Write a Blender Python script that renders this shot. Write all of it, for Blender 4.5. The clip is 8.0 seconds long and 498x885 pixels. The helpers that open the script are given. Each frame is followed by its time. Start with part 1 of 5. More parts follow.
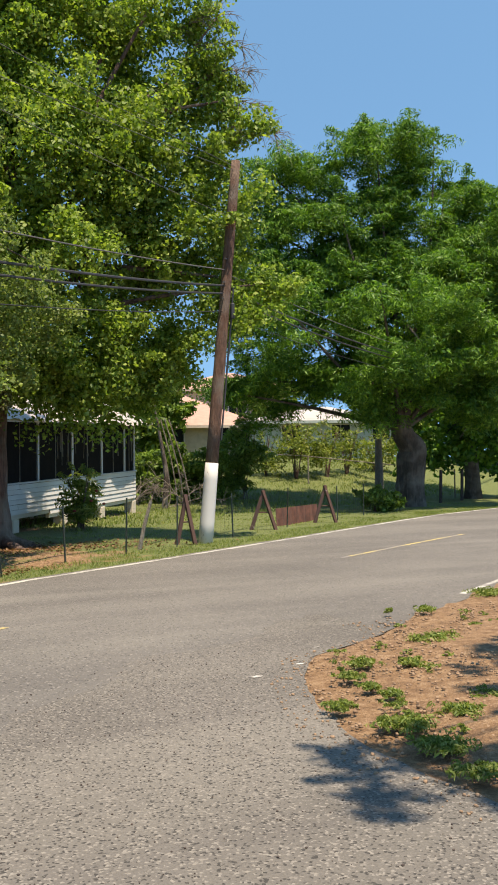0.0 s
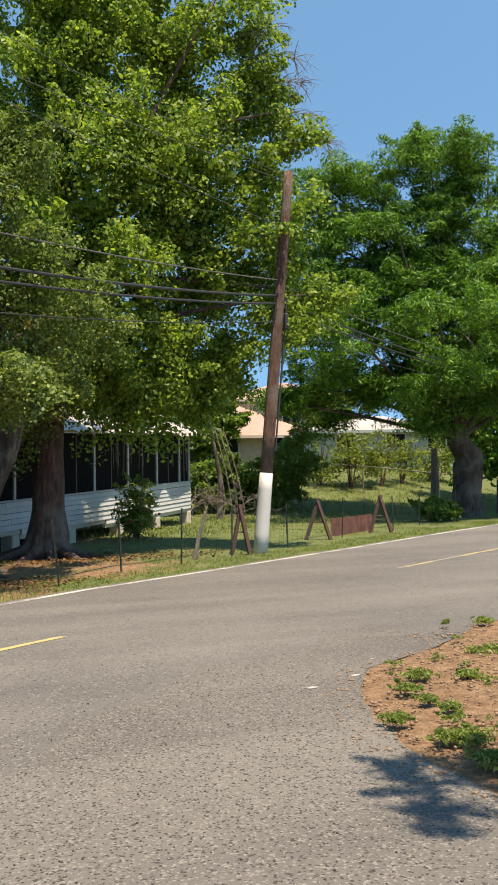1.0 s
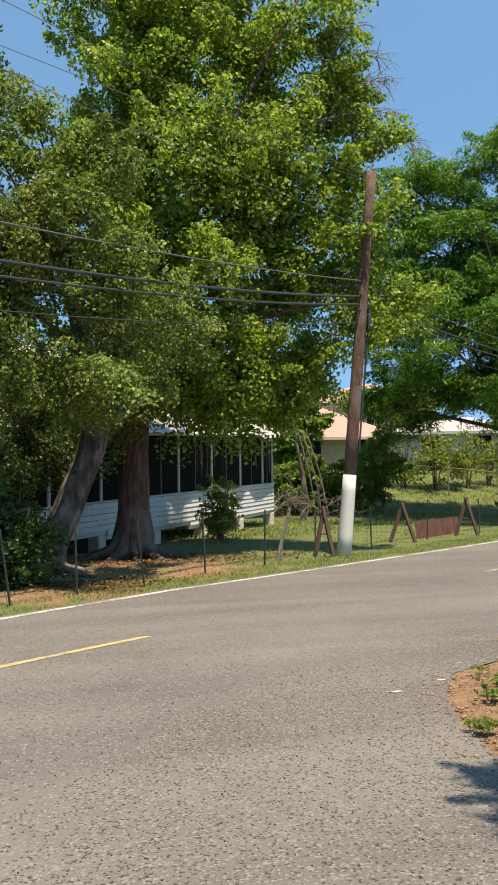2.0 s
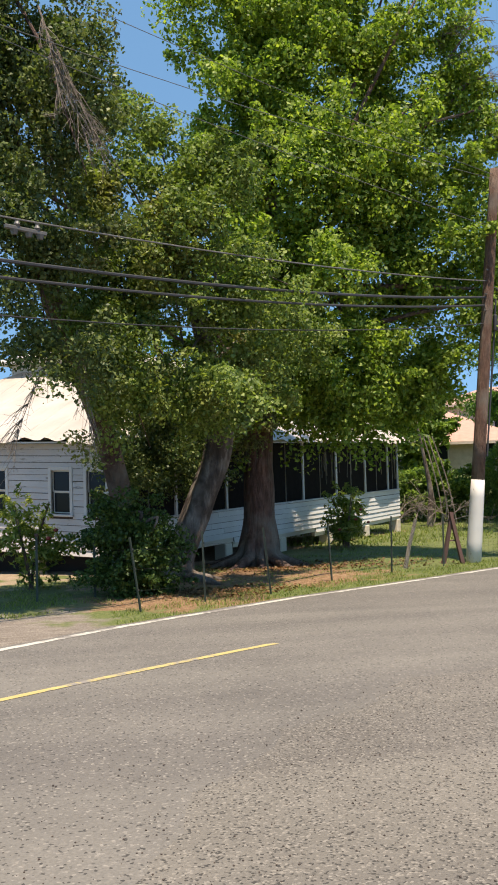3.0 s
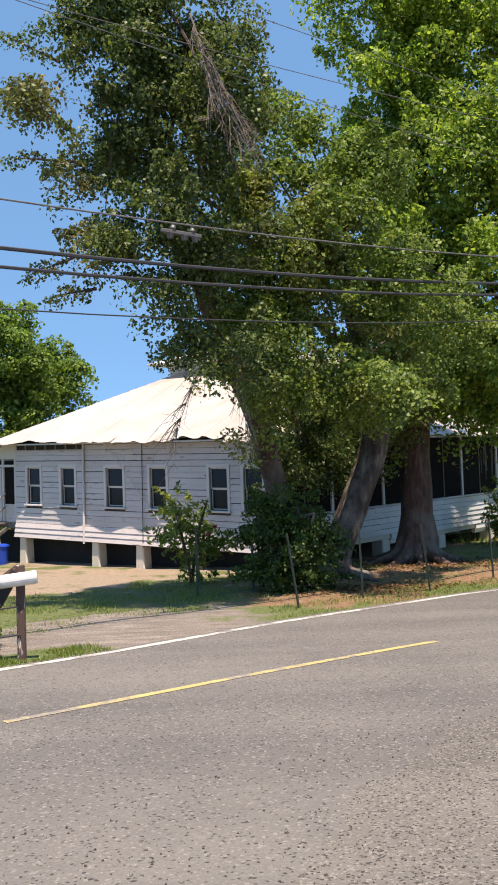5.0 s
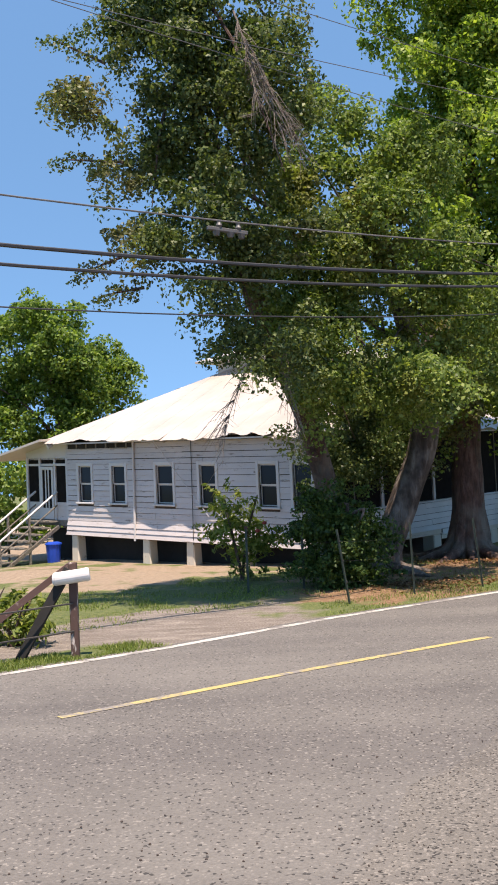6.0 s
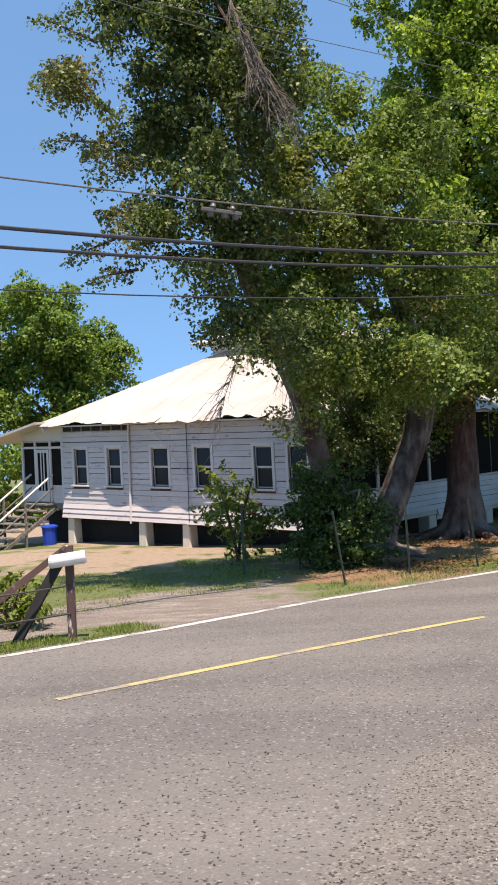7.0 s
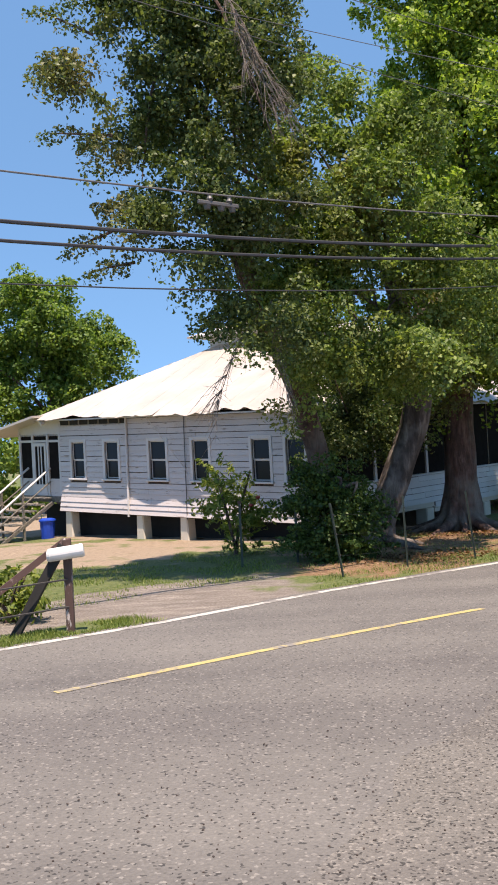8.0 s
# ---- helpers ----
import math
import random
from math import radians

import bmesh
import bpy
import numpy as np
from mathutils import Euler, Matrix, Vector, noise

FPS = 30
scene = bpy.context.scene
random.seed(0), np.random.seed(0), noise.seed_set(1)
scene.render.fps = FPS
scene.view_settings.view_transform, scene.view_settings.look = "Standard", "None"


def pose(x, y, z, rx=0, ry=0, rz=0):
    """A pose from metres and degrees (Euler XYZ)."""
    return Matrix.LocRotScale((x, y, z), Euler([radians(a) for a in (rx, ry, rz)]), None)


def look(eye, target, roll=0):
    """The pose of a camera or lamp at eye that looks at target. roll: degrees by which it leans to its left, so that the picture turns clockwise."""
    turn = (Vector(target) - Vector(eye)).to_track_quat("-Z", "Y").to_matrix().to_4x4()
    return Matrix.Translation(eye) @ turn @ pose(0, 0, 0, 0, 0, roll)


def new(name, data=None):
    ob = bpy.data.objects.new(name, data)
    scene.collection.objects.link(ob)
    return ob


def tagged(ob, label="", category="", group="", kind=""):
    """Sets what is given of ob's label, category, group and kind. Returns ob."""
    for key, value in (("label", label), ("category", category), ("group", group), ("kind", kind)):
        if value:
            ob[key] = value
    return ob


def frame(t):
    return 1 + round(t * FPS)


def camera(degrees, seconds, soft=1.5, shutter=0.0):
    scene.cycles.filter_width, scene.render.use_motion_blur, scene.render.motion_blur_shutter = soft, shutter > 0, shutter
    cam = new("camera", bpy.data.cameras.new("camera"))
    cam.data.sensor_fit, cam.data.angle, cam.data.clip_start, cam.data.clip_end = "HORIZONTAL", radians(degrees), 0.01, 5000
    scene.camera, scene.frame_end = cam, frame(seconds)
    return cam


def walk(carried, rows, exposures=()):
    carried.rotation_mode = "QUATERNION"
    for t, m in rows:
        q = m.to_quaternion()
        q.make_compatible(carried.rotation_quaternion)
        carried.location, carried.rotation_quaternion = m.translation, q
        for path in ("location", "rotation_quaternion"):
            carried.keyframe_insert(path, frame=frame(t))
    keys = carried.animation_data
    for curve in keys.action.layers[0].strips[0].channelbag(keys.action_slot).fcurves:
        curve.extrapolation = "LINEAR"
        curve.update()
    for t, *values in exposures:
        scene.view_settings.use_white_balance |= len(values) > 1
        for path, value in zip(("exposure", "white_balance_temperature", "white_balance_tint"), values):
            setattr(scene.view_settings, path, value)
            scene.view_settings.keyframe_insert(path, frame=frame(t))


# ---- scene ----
cam = camera(29.08, 8.0, soft=1.8)
EYE = (0.0, 0.0, 2.0)
TURNS = [(0, -27.182, 1.262, -0.653), (0.5, -24.977, 1.385, -0.945), (1, -23.952, 1.903, -0.855), (1.5, -23.55, 2.313, -0.859),
         (2, -18.998, 2.083, -0.827), (2.2, -16.639, 2.116, -1.011), (3.3, -9.395, 2.775, -1.451), (3.5, -7.359, 2.774, -1.362),
         (4, -4.976, 2.877, -2.096), (4.5, -4.871, 2.669, -1.918), (5, -2.36, 2.711, -1.978), (5.2, -0.779, 2.722, -1.979),
         (6.5, 0.647, 2.193, -2.589), (7, 0.331, 1.515, -2.841), (7.5, 0.063, 1.342, -2.906), (8, 0.205, 1.082, -3.042)]


def aim(yaw, pitch, roll):
    y, p = radians(yaw), radians(pitch)
    way = Vector((-math.sin(y) * math.cos(p), math.cos(y) * math.cos(p), math.sin(p)))
    return look(EYE, Vector(EYE) + way * 10, roll)


walk(cam, [(t, aim(a, b, c)) for t, a, b, c in TURNS], exposures=[(0, 0.78, 7400, 13), (2, 0.78, 7400, 13), (3.5, 0.80, 7250, 15), (5, 0.82, 7000, 19), (8, 0.82, 6950, 21)])

# ---- light ----
SUN_UP, SUN_X, SUN_Y = 72.5, 0.20, -0.98
world = bpy.data.worlds.new("world")
scene.world = world
world.use_nodes = True
wn = world.node_tree.nodes
sky = wn.new("ShaderNodeTexSky")
sky.sky_type = "NISHITA"
sky.sun_disc = False
sky.sun_elevation = radians(SUN_UP)
sky.sun_rotation = math.atan2(SUN_X, SUN_Y)
sky.altitude = 3000
sky.air_density, sky.dust_density, sky.ozone_density = 1.0, 0.1, 1.6
deep = wn.new("ShaderNodeMix")
deep.data_type, deep.blend_type = "RGBA", "MULTIPLY"
deep.inputs[0].default_value = 1.0
deep.inputs[7].default_value = (0.86, 1.15, 1.08, 1)
# a clear dry sky: the horizon keeps the blue of the air a little above it
air = wn.new("ShaderNodeTexCoord")
lift = wn.new("ShaderNodeVectorMath")
lift.operation = "ADD"
lift.inputs[1].default_value = (0, 0, 0.30)
world.node_tree.links.new(air.outputs["Generated"], lift.inputs[0])
world.node_tree.links.new(lift.outputs[0], sky.inputs[0])
world.node_tree.links.new(sky.outputs[0], deep.inputs[6])
world.node_tree.links.new(deep.outputs[2], wn["Background"].inputs[0])
wn["Background"].inputs[1].default_value = 0.18
sun = new("sun", bpy.data.lights.new("sun", "SUN"))
sun.data.energy, sun.data.angle, sun.data.color = 5.0, radians(0.55), (1.0, 0.92, 0.79)
to_sun = Vector((SUN_X, SUN_Y, 0)).normalized() * math.cos(radians(SUN_UP)) + Vector((0, 0, math.sin(radians(SUN_UP))))
sun.matrix_world = Matrix.Translation((0, 0, 40)) @ to_sun.to_track_quat("Z", "Y").to_matrix().to_4x4()
rng = np.random.default_rng(7)


# ---- materials ----
class Nodes:
    """A small builder of node materials."""

    def __init__(self, name, rough=0.8, metal=0.0):
        self.mat = bpy.data.materials.new(name)
        self.mat.use_nodes = True
        self.tree = self.mat.node_tree
        self.bsdf = self.tree.nodes["Principled BSDF"]
        self.bsdf.inputs["Roughness"].default_value = rough
        self.bsdf.inputs["Metallic"].default_value = metal

    def node(self, kind, **values):
        n = self.tree.nodes.new(kind)
        for key, v in values.items():
            n.inputs[key.replace("_", " ")].default_value = v
        return n

    def link(self, a, b):
        self.tree.links.new(a, b)

    def coords(self, object_space=False, stretch=None):
        c = self.node("ShaderNodeTexCoord").outputs["Object"] if object_space else self.node("ShaderNodeNewGeometry").outputs["Position"]
        if stretch:
            m = self.node("ShaderNodeMapping")
            m.inputs["Scale"].default_value = stretch
            self.link(c, m.inputs[0])
            c = m.outputs[0]
        return c

    def noise(self, scale, detail=4, co=None, rough=0.55):
        n = self.node("ShaderNodeTexNoise", Scale=scale, Detail=detail, Roughness=rough)
        if co is not None:
            self.link(co, n.inputs["Vector"])
        return n.outputs["Fac"]

    def ramp(self, fac, stops):
        r = self.node("ShaderNodeValToRGB")
        el = r.color_ramp.elements
        while len(el) < len(stops):
            el.new(0.5)
        for e, (pos, col) in zip(el, stops):
            e.position = pos
            e.color = (*col, 1) if len(col) == 3 else col
        self.link(fac, r.inputs[0])
        return r.outputs[0]

    def mask(self, fac, lo, hi):
        m = self.node("ShaderNodeMapRange")
        m.inputs[1].default_value, m.inputs[2].default_value = lo, hi
        m.clamp = True
        self.link(fac, m.inputs[0])
        return m.outputs[0]

    def mix(self, fac, a, b, how="MIX"):
        m = self.node("ShaderNodeMix")
        m.data_type, m.blend_type = "RGBA", how
        for sock, v in ((m.inputs[0], fac), (m.inputs[6], a), (m.inputs[7], b)):
            if isinstance(v, (int, float)):
                sock.default_value = v
            elif isinstance(v, tuple):
                sock.default_value = (*v, 1)
            else:
                self.link(v, sock)
        return m.outputs[2]

    def math(self, op, a, b=0.0):
        m = self.node("ShaderNodeMath")
        m.operation = op
        for sock, v in ((m.inputs[0], a), (m.inputs[1], b)):
            if isinstance(v, (int, float)):
                sock.default_value = v
            else:
                self.link(v, sock)
        return m.outputs[0]

    def random(self):
        return self.node("ShaderNodeObjectInfo").outputs["Random"]

    def island(self):
        return self.node("ShaderNodeNewGeometry").outputs["Random Per Island"]

    def bump(self, fac, strength=0.4, dist=0.02):
        b = self.node("ShaderNodeBump", Strength=strength, Distance=dist)
        self.link(fac, b.inputs["Height"])
        self.link(b.outputs[0], self.bsdf.inputs["Normal"])

    def color(self, c):
        if isinstance(c, tuple):
            self.bsdf.inputs["Base Color"].default_value = (*c, 1)
        else:
            self.link(c, self.bsdf.inputs["Base Color"])
        return self


def leaf_material(name, dark, mid, light, glow=0.35, dry=None):
    m = Nodes(name, 0.5)
    stops = [(0.0, dark), (0.5, mid), (1.0, light)]
    col = m.ramp(m.island(), stops)
    patch = m.noise(0.55, 3, m.coords())
    col = m.mix(m.mask(patch, 0.35, 0.7), m.mix(1.0, col, (0.78, 0.82, 0.76), "MULTIPLY"), col)
    if dry:
        dryness = m.mask(m.noise(0.35, 2, m.coords()), 0.56, 0.68)
        col = m.mix(m.math("MULTIPLY", dryness, 0.6), col, dry)
    m.color(col)
    m.bsdf.inputs["Specular IOR Level"].default_value = 0.35
    tr = m.node("ShaderNodeBsdfTranslucent")
    m.link(m.mix(1.0, col, (0.92, 1.0, 0.45), "MULTIPLY"), tr.inputs[0])
    mx = m.node("ShaderNodeMixShader", Fac=glow)
    m.link(m.bsdf.outputs[0], mx.inputs[1])
    m.link(tr.outputs[0], mx.inputs[2])
    m.link(mx.outputs[0], m.tree.nodes["Material Output"].inputs[0])
    return m.mat


def bark_material(name, a, b, c, band=6.0, patch=(0.30, 0.27, 0.22)):
    m = Nodes(name, 0.9)
    co = m.coords(stretch=(1.3, 1.3, 0.3))
    n1 = m.noise(band, 8, co, 0.72)
    n2 = m.noise(1.3, 3, m.coords())
    col = m.ramp(n1, [(0.3, a), (0.52, b), (0.72, c)])
    col = m.mix(m.mask(n2, 0.45, 0.7), col, m.mix(0.5, col, patch))
    m.color(col).bump(n1, 1.0, 0.12)
    return m.mat


def worn_paint(name, paint, under, wear=0.6, stretch=(1, 1, 6), rough=0.55):
    """Old paint over weathered boards, flaked and streaked."""
    m = Nodes(name, rough)
    co = m.coords(stretch=stretch)
    grime = m.noise(1.1, 5, m.coords())
    flakes = m.noise(2.6, 8, co, 0.7)
    tone = m.math("MULTIPLY", m.random(), 0.12)
    base = m.mix(m.mask(grime, 0.35, 0.75), paint, tuple(x * 0.86 for x in paint))
    base = m.mix(tone, base, under)
    col = m.mix(m.mask(flakes, wear, wear + 0.07), base, under)
    m.color(col).bump(flakes, 0.3, 0.008)
    return m.mat


def plain(name, col, rough=0.6, metal=0.0, vary=0.25, scale=6.0):
    m = Nodes(name, rough, metal)
    n = m.noise(scale, 5, m.coords())
    m.color(m.mix(m.mask(n, 0.3, 0.7), tuple(x * (1 - vary) for x in col), tuple(min(1, x * (1 + vary * 0.6)) for x in col))).bump(n, 0.15, 0.01)
    return m.mat


def asphalt_material(name, tar, grey, chip, coarse, patchy):
    m = Nodes(name, 0.9)
    co = m.coords()
    v = m.node("ShaderNodeTexVoronoi", Scale=coarse)
    m.link(co, v.inputs["Vector"])
    grain = m.noise(coarse * 0.8, 3, co)
    broad = m.noise(0.35, 4, co)
    mid = m.noise(2.2, 5, co)
    col = m.mix(m.mask(broad, 0.35, 0.65), tar, grey)
    col = m.mix(m.mask(mid, 0.45, 0.8), col, m.mix(0.35, col, grey))
    turn = m.node("ShaderNodeMapping")
    turn.inputs["Rotation"].default_value = (0, 0, radians(-35))
    turn.inputs["Scale"].default_value = (0.05, 0.75, 1)
    m.link(co, turn.inputs[0])
    tracks = m.noise(1.0, 3, turn.outputs[0])
    col = m.mix(m.math("MULTIPLY", m.mask(tracks, 0.40, 0.62), 0.7), col, m.mix(1.0, col, (0.70, 0.69, 0.71), "MULTIPLY"))
    sep = m.node("ShaderNodeSeparateColor")
    m.link(v.outputs["Color"], sep.inputs[0])
    col = m.mix(m.mask(sep.outputs[0], 1 - patchy, 1 - patchy + 0.05), col, chip)
    holes = m.mask(sep.outputs[1], 1 - patchy * 0.8, 1 - patchy * 0.8 + 0.04)
    col = m.mix(holes, col, tuple(x * 0.35 for x in tar))
    col = m.mix(m.mask(grain, 0.35, 0.7), m.mix(1.0, col, (0.78, 0.78, 0.78), "MULTIPLY"), col)
    m.color(col).bump(m.math("ADD", v.outputs["Distance"], grain), 0.5, 0.01)
    return m.mat


ASPHALT = asphalt_material("road_asphalt", (0.134, 0.122, 0.108), (0.175, 0.160, 0.140), (0.230, 0.208, 0.182), 55, 0.09)
APRON = asphalt_material("coarse_asphalt", (0.134, 0.120, 0.102), (0.180, 0.162, 0.139), (0.225, 0.201, 0.172), 64, 0.17)


def ground_material():
    m = Nodes("yard_ground", 0.95)
    co = m.coords()
    fine = m.noise(9, 6, co)
    mid = m.noise(1.1, 5, co)
    broad = m.noise(0.28, 4, co)
    grass = m.ramp(m.noise(14, 6, co), [(0.25, (0.050, 0.058, 0.015)), (0.5, (0.095, 0.120, 0.027)), (0.75, (0.191, 0.174, 0.071))])
    crumb = m.math("ADD", m.math("MULTIPLY", m.noise(48, 8, co, 0.75), 0.6), m.math("MULTIPLY", fine, 0.4))
    soil = m.ramp(crumb, [(0.36, (0.08, 0.043, 0.02)), (0.5, (0.205, 0.115, 0.055)), (0.64, (0.36, 0.245, 0.145))])
    at = m.node("ShaderNodeAttribute")
    at.attribute_name = "cover"
    sep = m.node("ShaderNodeSeparateColor")
    m.link(at.outputs["Color"], sep.inputs[0])
    ruts = m.node("ShaderNodeMapping")
    ruts.inputs["Rotation"].default_value = (0, 0, radians(-36))
    ruts.inputs["Scale"].default_value = (0.8, 2.2, 1)
    m.link(co, ruts.inputs[0])
    grit = m.math("ADD", m.math("MULTIPLY", m.noise(30, 8, co, 0.75), 0.6), m.math("MULTIPLY", m.noise(1.6, 8, ruts.outputs[0], 0.75), 0.4))
    gravel = m.ramp(grit, [(0.38, (0.083, 0.066, 0.053)), (0.49, (0.174, 0.143, 0.116)), (0.60, (0.332, 0.286, 0.237))])
    wob = m.math("ADD", m.math("MULTIPLY", m.math("SUBTRACT", mid, 0.5), 1.3), m.math("MULTIPLY", m.math("SUBTRACT", broad, 0.5), 0.5))
    bare = m.mask(m.math("ADD", sep.outputs[0], wob), 0.42, 0.58)
    sand = m.ramp(crumb, [(0.34, (0.158, 0.112, 0.075)), (0.5, (0.274, 0.203, 0.137)), (0.66, (0.373, 0.299, 0.216))])
    col = m.mix(bare, grass, m.mix(m.mask(m.math("ADD", sep.outputs[2], m.math("MULTIPLY", wob, 0.4)), 0.3, 0.7), soil, sand))
    stony = m.mask(m.math("ADD", sep.outputs[1], wob), 0.4, 0.6)
    col = m.mix(stony, col, gravel)
    m.color(col).bump(m.math("ADD", m.math("ADD", fine, mid), m.math("MULTIPLY", crumb, 1.4)), 0.75, 0.035)
    return m.mat


GROUND = ground_material()


def line_paint(name, col):
    m = Nodes(name, 0.7)
    co = m.coords()
    n = m.noise(5.0, 8, co, 0.75)
    broad = m.noise(0.9, 3, co)
    fade = m.mask(m.math("ADD", n, m.math("MULTIPLY", m.math("SUBTRACT", broad, 0.5), 0.9)), 0.47, 0.60)
    m.color(m.mix(fade, m.mix(m.mask(n, 0.3, 0.6), col, tuple(x * 0.8 for x in col)), (0.2, 0.18, 0.165)))
    return m.mat


YELLOW = line_paint("yellow_line_paint", (0.47, 0.375, 0.145))
WHITE_LINE = line_paint("white_line_paint", (0.498, 0.473, 0.423))
BARK = bark_material("grey_brown_bark", (0.03, 0.016, 0.012), (0.12, 0.064, 0.048), (0.25, 0.15, 0.115))
BARK_PALE = bark_material("pale_bark", (0.025, 0.018, 0.014), (0.085, 0.06, 0.047), (0.26, 0.21, 0.17), 4.5, (0.50, 0.44, 0.38))
BARK_DARK = bark_material("dark_bark", (0.025, 0.02, 0.015), (0.07, 0.05, 0.038), (0.14, 0.105, 0.08))
TWIG = bark_material("dry_twig", (0.13, 0.1, 0.08), (0.26, 0.21, 0.17), (0.36, 0.3, 0.25), 14)
LEAF_A = leaf_material("broadleaf", (0.10, 0.165, 0.03), (0.255, 0.37, 0.06), (0.49, 0.58, 0.13), 0.55)
LEAF_B = leaf_material("broadleaf_dull", (0.09, 0.14, 0.035), (0.205, 0.285, 0.068), (0.38, 0.44, 0.125), 0.47, dry=(0.29, 0.23, 0.09))
LEAF_C = leaf_material("broadleaf_dark", (0.048, 0.078, 0.03), (0.118, 0.162, 0.05), (0.24, 0.275, 0.095), 0.40, dry=(0.20, 0.155, 0.075))
LEAF_D = leaf_material("feather_leaf", (0.045, 0.125, 0.02), (0.115, 0.255, 0.032), (0.25, 0.42, 0.055), 0.44)
LEAF_E = leaf_material("shrub_leaf", (0.07, 0.125, 0.025), (0.165, 0.26, 0.045), (0.31, 0.40, 0.08), 0.48)
LEAF_G = leaf_material("shrub_leaf_dark", (0.03, 0.06, 0.016), (0.075, 0.13, 0.028), (0.16, 0.23, 0.05), 0.38)
LEAF_F = leaf_material("yellow_green_leaf", (0.10, 0.135, 0.025), (0.22, 0.28, 0.055), (0.42, 0.42, 0.11), 0.48)
GRASS = leaf_material("grass_blade", (0.105, 0.145, 0.028), (0.21, 0.28, 0.055), (0.38, 0.38, 0.125), 0.42)
SIDING = worn_paint("white_siding_paint", (0.548, 0.498, 0.477), (0.216, 0.174, 0.145), 0.585)
SIDING_BRIGHT = worn_paint("white_board_paint", (0.647, 0.631, 0.606), (0.232, 0.191, 0.149), 0.66)
TRIM = worn_paint("white_trim_paint", (0.581, 0.556, 0.539), (0.266, 0.224, 0.191), 0.66, (2, 2, 2))
PIER = worn_paint("whitewashed_concrete", (0.647, 0.573, 0.457), (0.382, 0.282, 0.183), 0.6, (1.5, 1.5, 1.5), 0.9)
# opaque screens: the shade of the rooms behind is put into this near-black
SCREEN = plain("near_black_screen", (0.014, 0.012, 0.011), 0.95, 0, 0.3)
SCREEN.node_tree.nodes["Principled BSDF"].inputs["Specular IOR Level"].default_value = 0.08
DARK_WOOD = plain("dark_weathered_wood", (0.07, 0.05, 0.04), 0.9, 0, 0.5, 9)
GREY_WOOD = bark_material("grey_weathered_wood", (0.133, 0.108, 0.083), (0.249, 0.216, 0.174), (0.349, 0.315, 0.266), 18)
POLE_WOOD = bark_material("creosote_pole_wood", (0.06, 0.032, 0.022), (0.155, 0.08, 0.052), (0.26, 0.15, 0.10), 12)
WHITEWASH = worn_paint("whitewash", (0.631, 0.606, 0.556), (0.183, 0.124, 0.083), 0.61, (3, 3, 1))
RUSTY = worn_paint("rusty_angle_iron", (0.095, 0.046, 0.036), (0.30, 0.22, 0.19), 0.6, (2, 2, 2), 0.85)
PEELING = worn_paint("peeling_post_paint", (0.085, 0.045, 0.034), (0.55, 0.47, 0.41), 0.56, (5, 5, 1.2), 0.85)
POST_STEEL = plain("green_steel", (0.045, 0.06, 0.045), 0.55, 0.4, 0.4)
WIRE = plain("fence_wire", (0.07, 0.064, 0.058), 0.6, 0.5)
CABLE = plain("black_cable", (0.035, 0.035, 0.038), 0.5)
CABLE_PALE = plain("grey_cable", (0.13, 0.125, 0.12), 0.5)


def roof_metal():
    m = Nodes("white_sheet_metal", 0.42, 0.0)
    co = m.coords()
    n = m.noise(0.7, 6, co, 0.6)
    rust = m.noise(2.4, 7, co, 0.7)
    tone = m.ramp(n, [(0.3, (0.382, 0.328, 0.278)), (0.62, (0.498, 0.448, 0.394))])
    tone = m.mix(m.math("MULTIPLY", m.random(), 0.15), tone, (0.6, 0.5, 0.42))
    m.color(m.mix(m.mask(rust, 0.68, 0.78), tone, (0.36, 0.22, 0.14))).bump(n, 0.1, 0.02)
    return m.mat


ROOF = roof_metal()


def glass_material():
    m = Nodes("window_glass", 0.08)
    m.color((0.02, 0.022, 0.025))
    m.bsdf.inputs["Specular IOR Level"].default_value = 0.14
    return m.mat


GLASS = glass_material()
CURTAIN = plain("dark_red_curtain", (0.10, 0.03, 0.03), 0.9)
BLUE = plain("blue_plastic", (0.012, 0.06, 0.42), 0.4, 0, 0.15)
MAILBOX = plain("white_enamel", (0.647, 0.622, 0.581), 0.45, 0, 0.1)
PINK_ROOF = plain("faded_red_roof", (0.432, 0.249, 0.191), 0.8, 0, 0.15, 3)
CREAM = plain("cream_stucco", (0.515, 0.432, 0.349), 0.85, 0, 0.15, 3)
GREEN_WALL = plain("pale_green_stucco", (0.415, 0.457, 0.415), 0.85, 0, 0.12, 3)
STONE = plain("pale_stone", (0.282, 0.183, 0.112), 0.9, 0, 0.5, 12)
RED = plain("red_flower", (0.34, 0.05, 0.035), 0.8)
RUST_SHEET = plain("rusty_sheet", (0.13, 0.05, 0.032), 0.85, 0, 0.5, 4)
INSULATOR = plain("grey_porcelain", (0.11, 0.105, 0.10), 0.5)
# near-black: painted shade under the house and eave, and one gate brace
DARK = plain("near_black", (0.02, 0.018, 0.016), 0.95)


# ---- mesh helpers ----
def link_mesh(name, verts, faces, material, parent=None, label="", smooth=False):
    me = bpy.data.meshes.new(name)
    me.from_pydata([tuple(v) for v in verts], [], faces)
    me.update()
    if material:
        me.materials.append(material)
    if smooth:
        me.polygons.foreach_set("use_smooth", [True] * len(me.polygons))
    ob = new(name, me)
    if parent:
        ob.parent = parent
    if label:
        tagged(ob, label)
    return ob


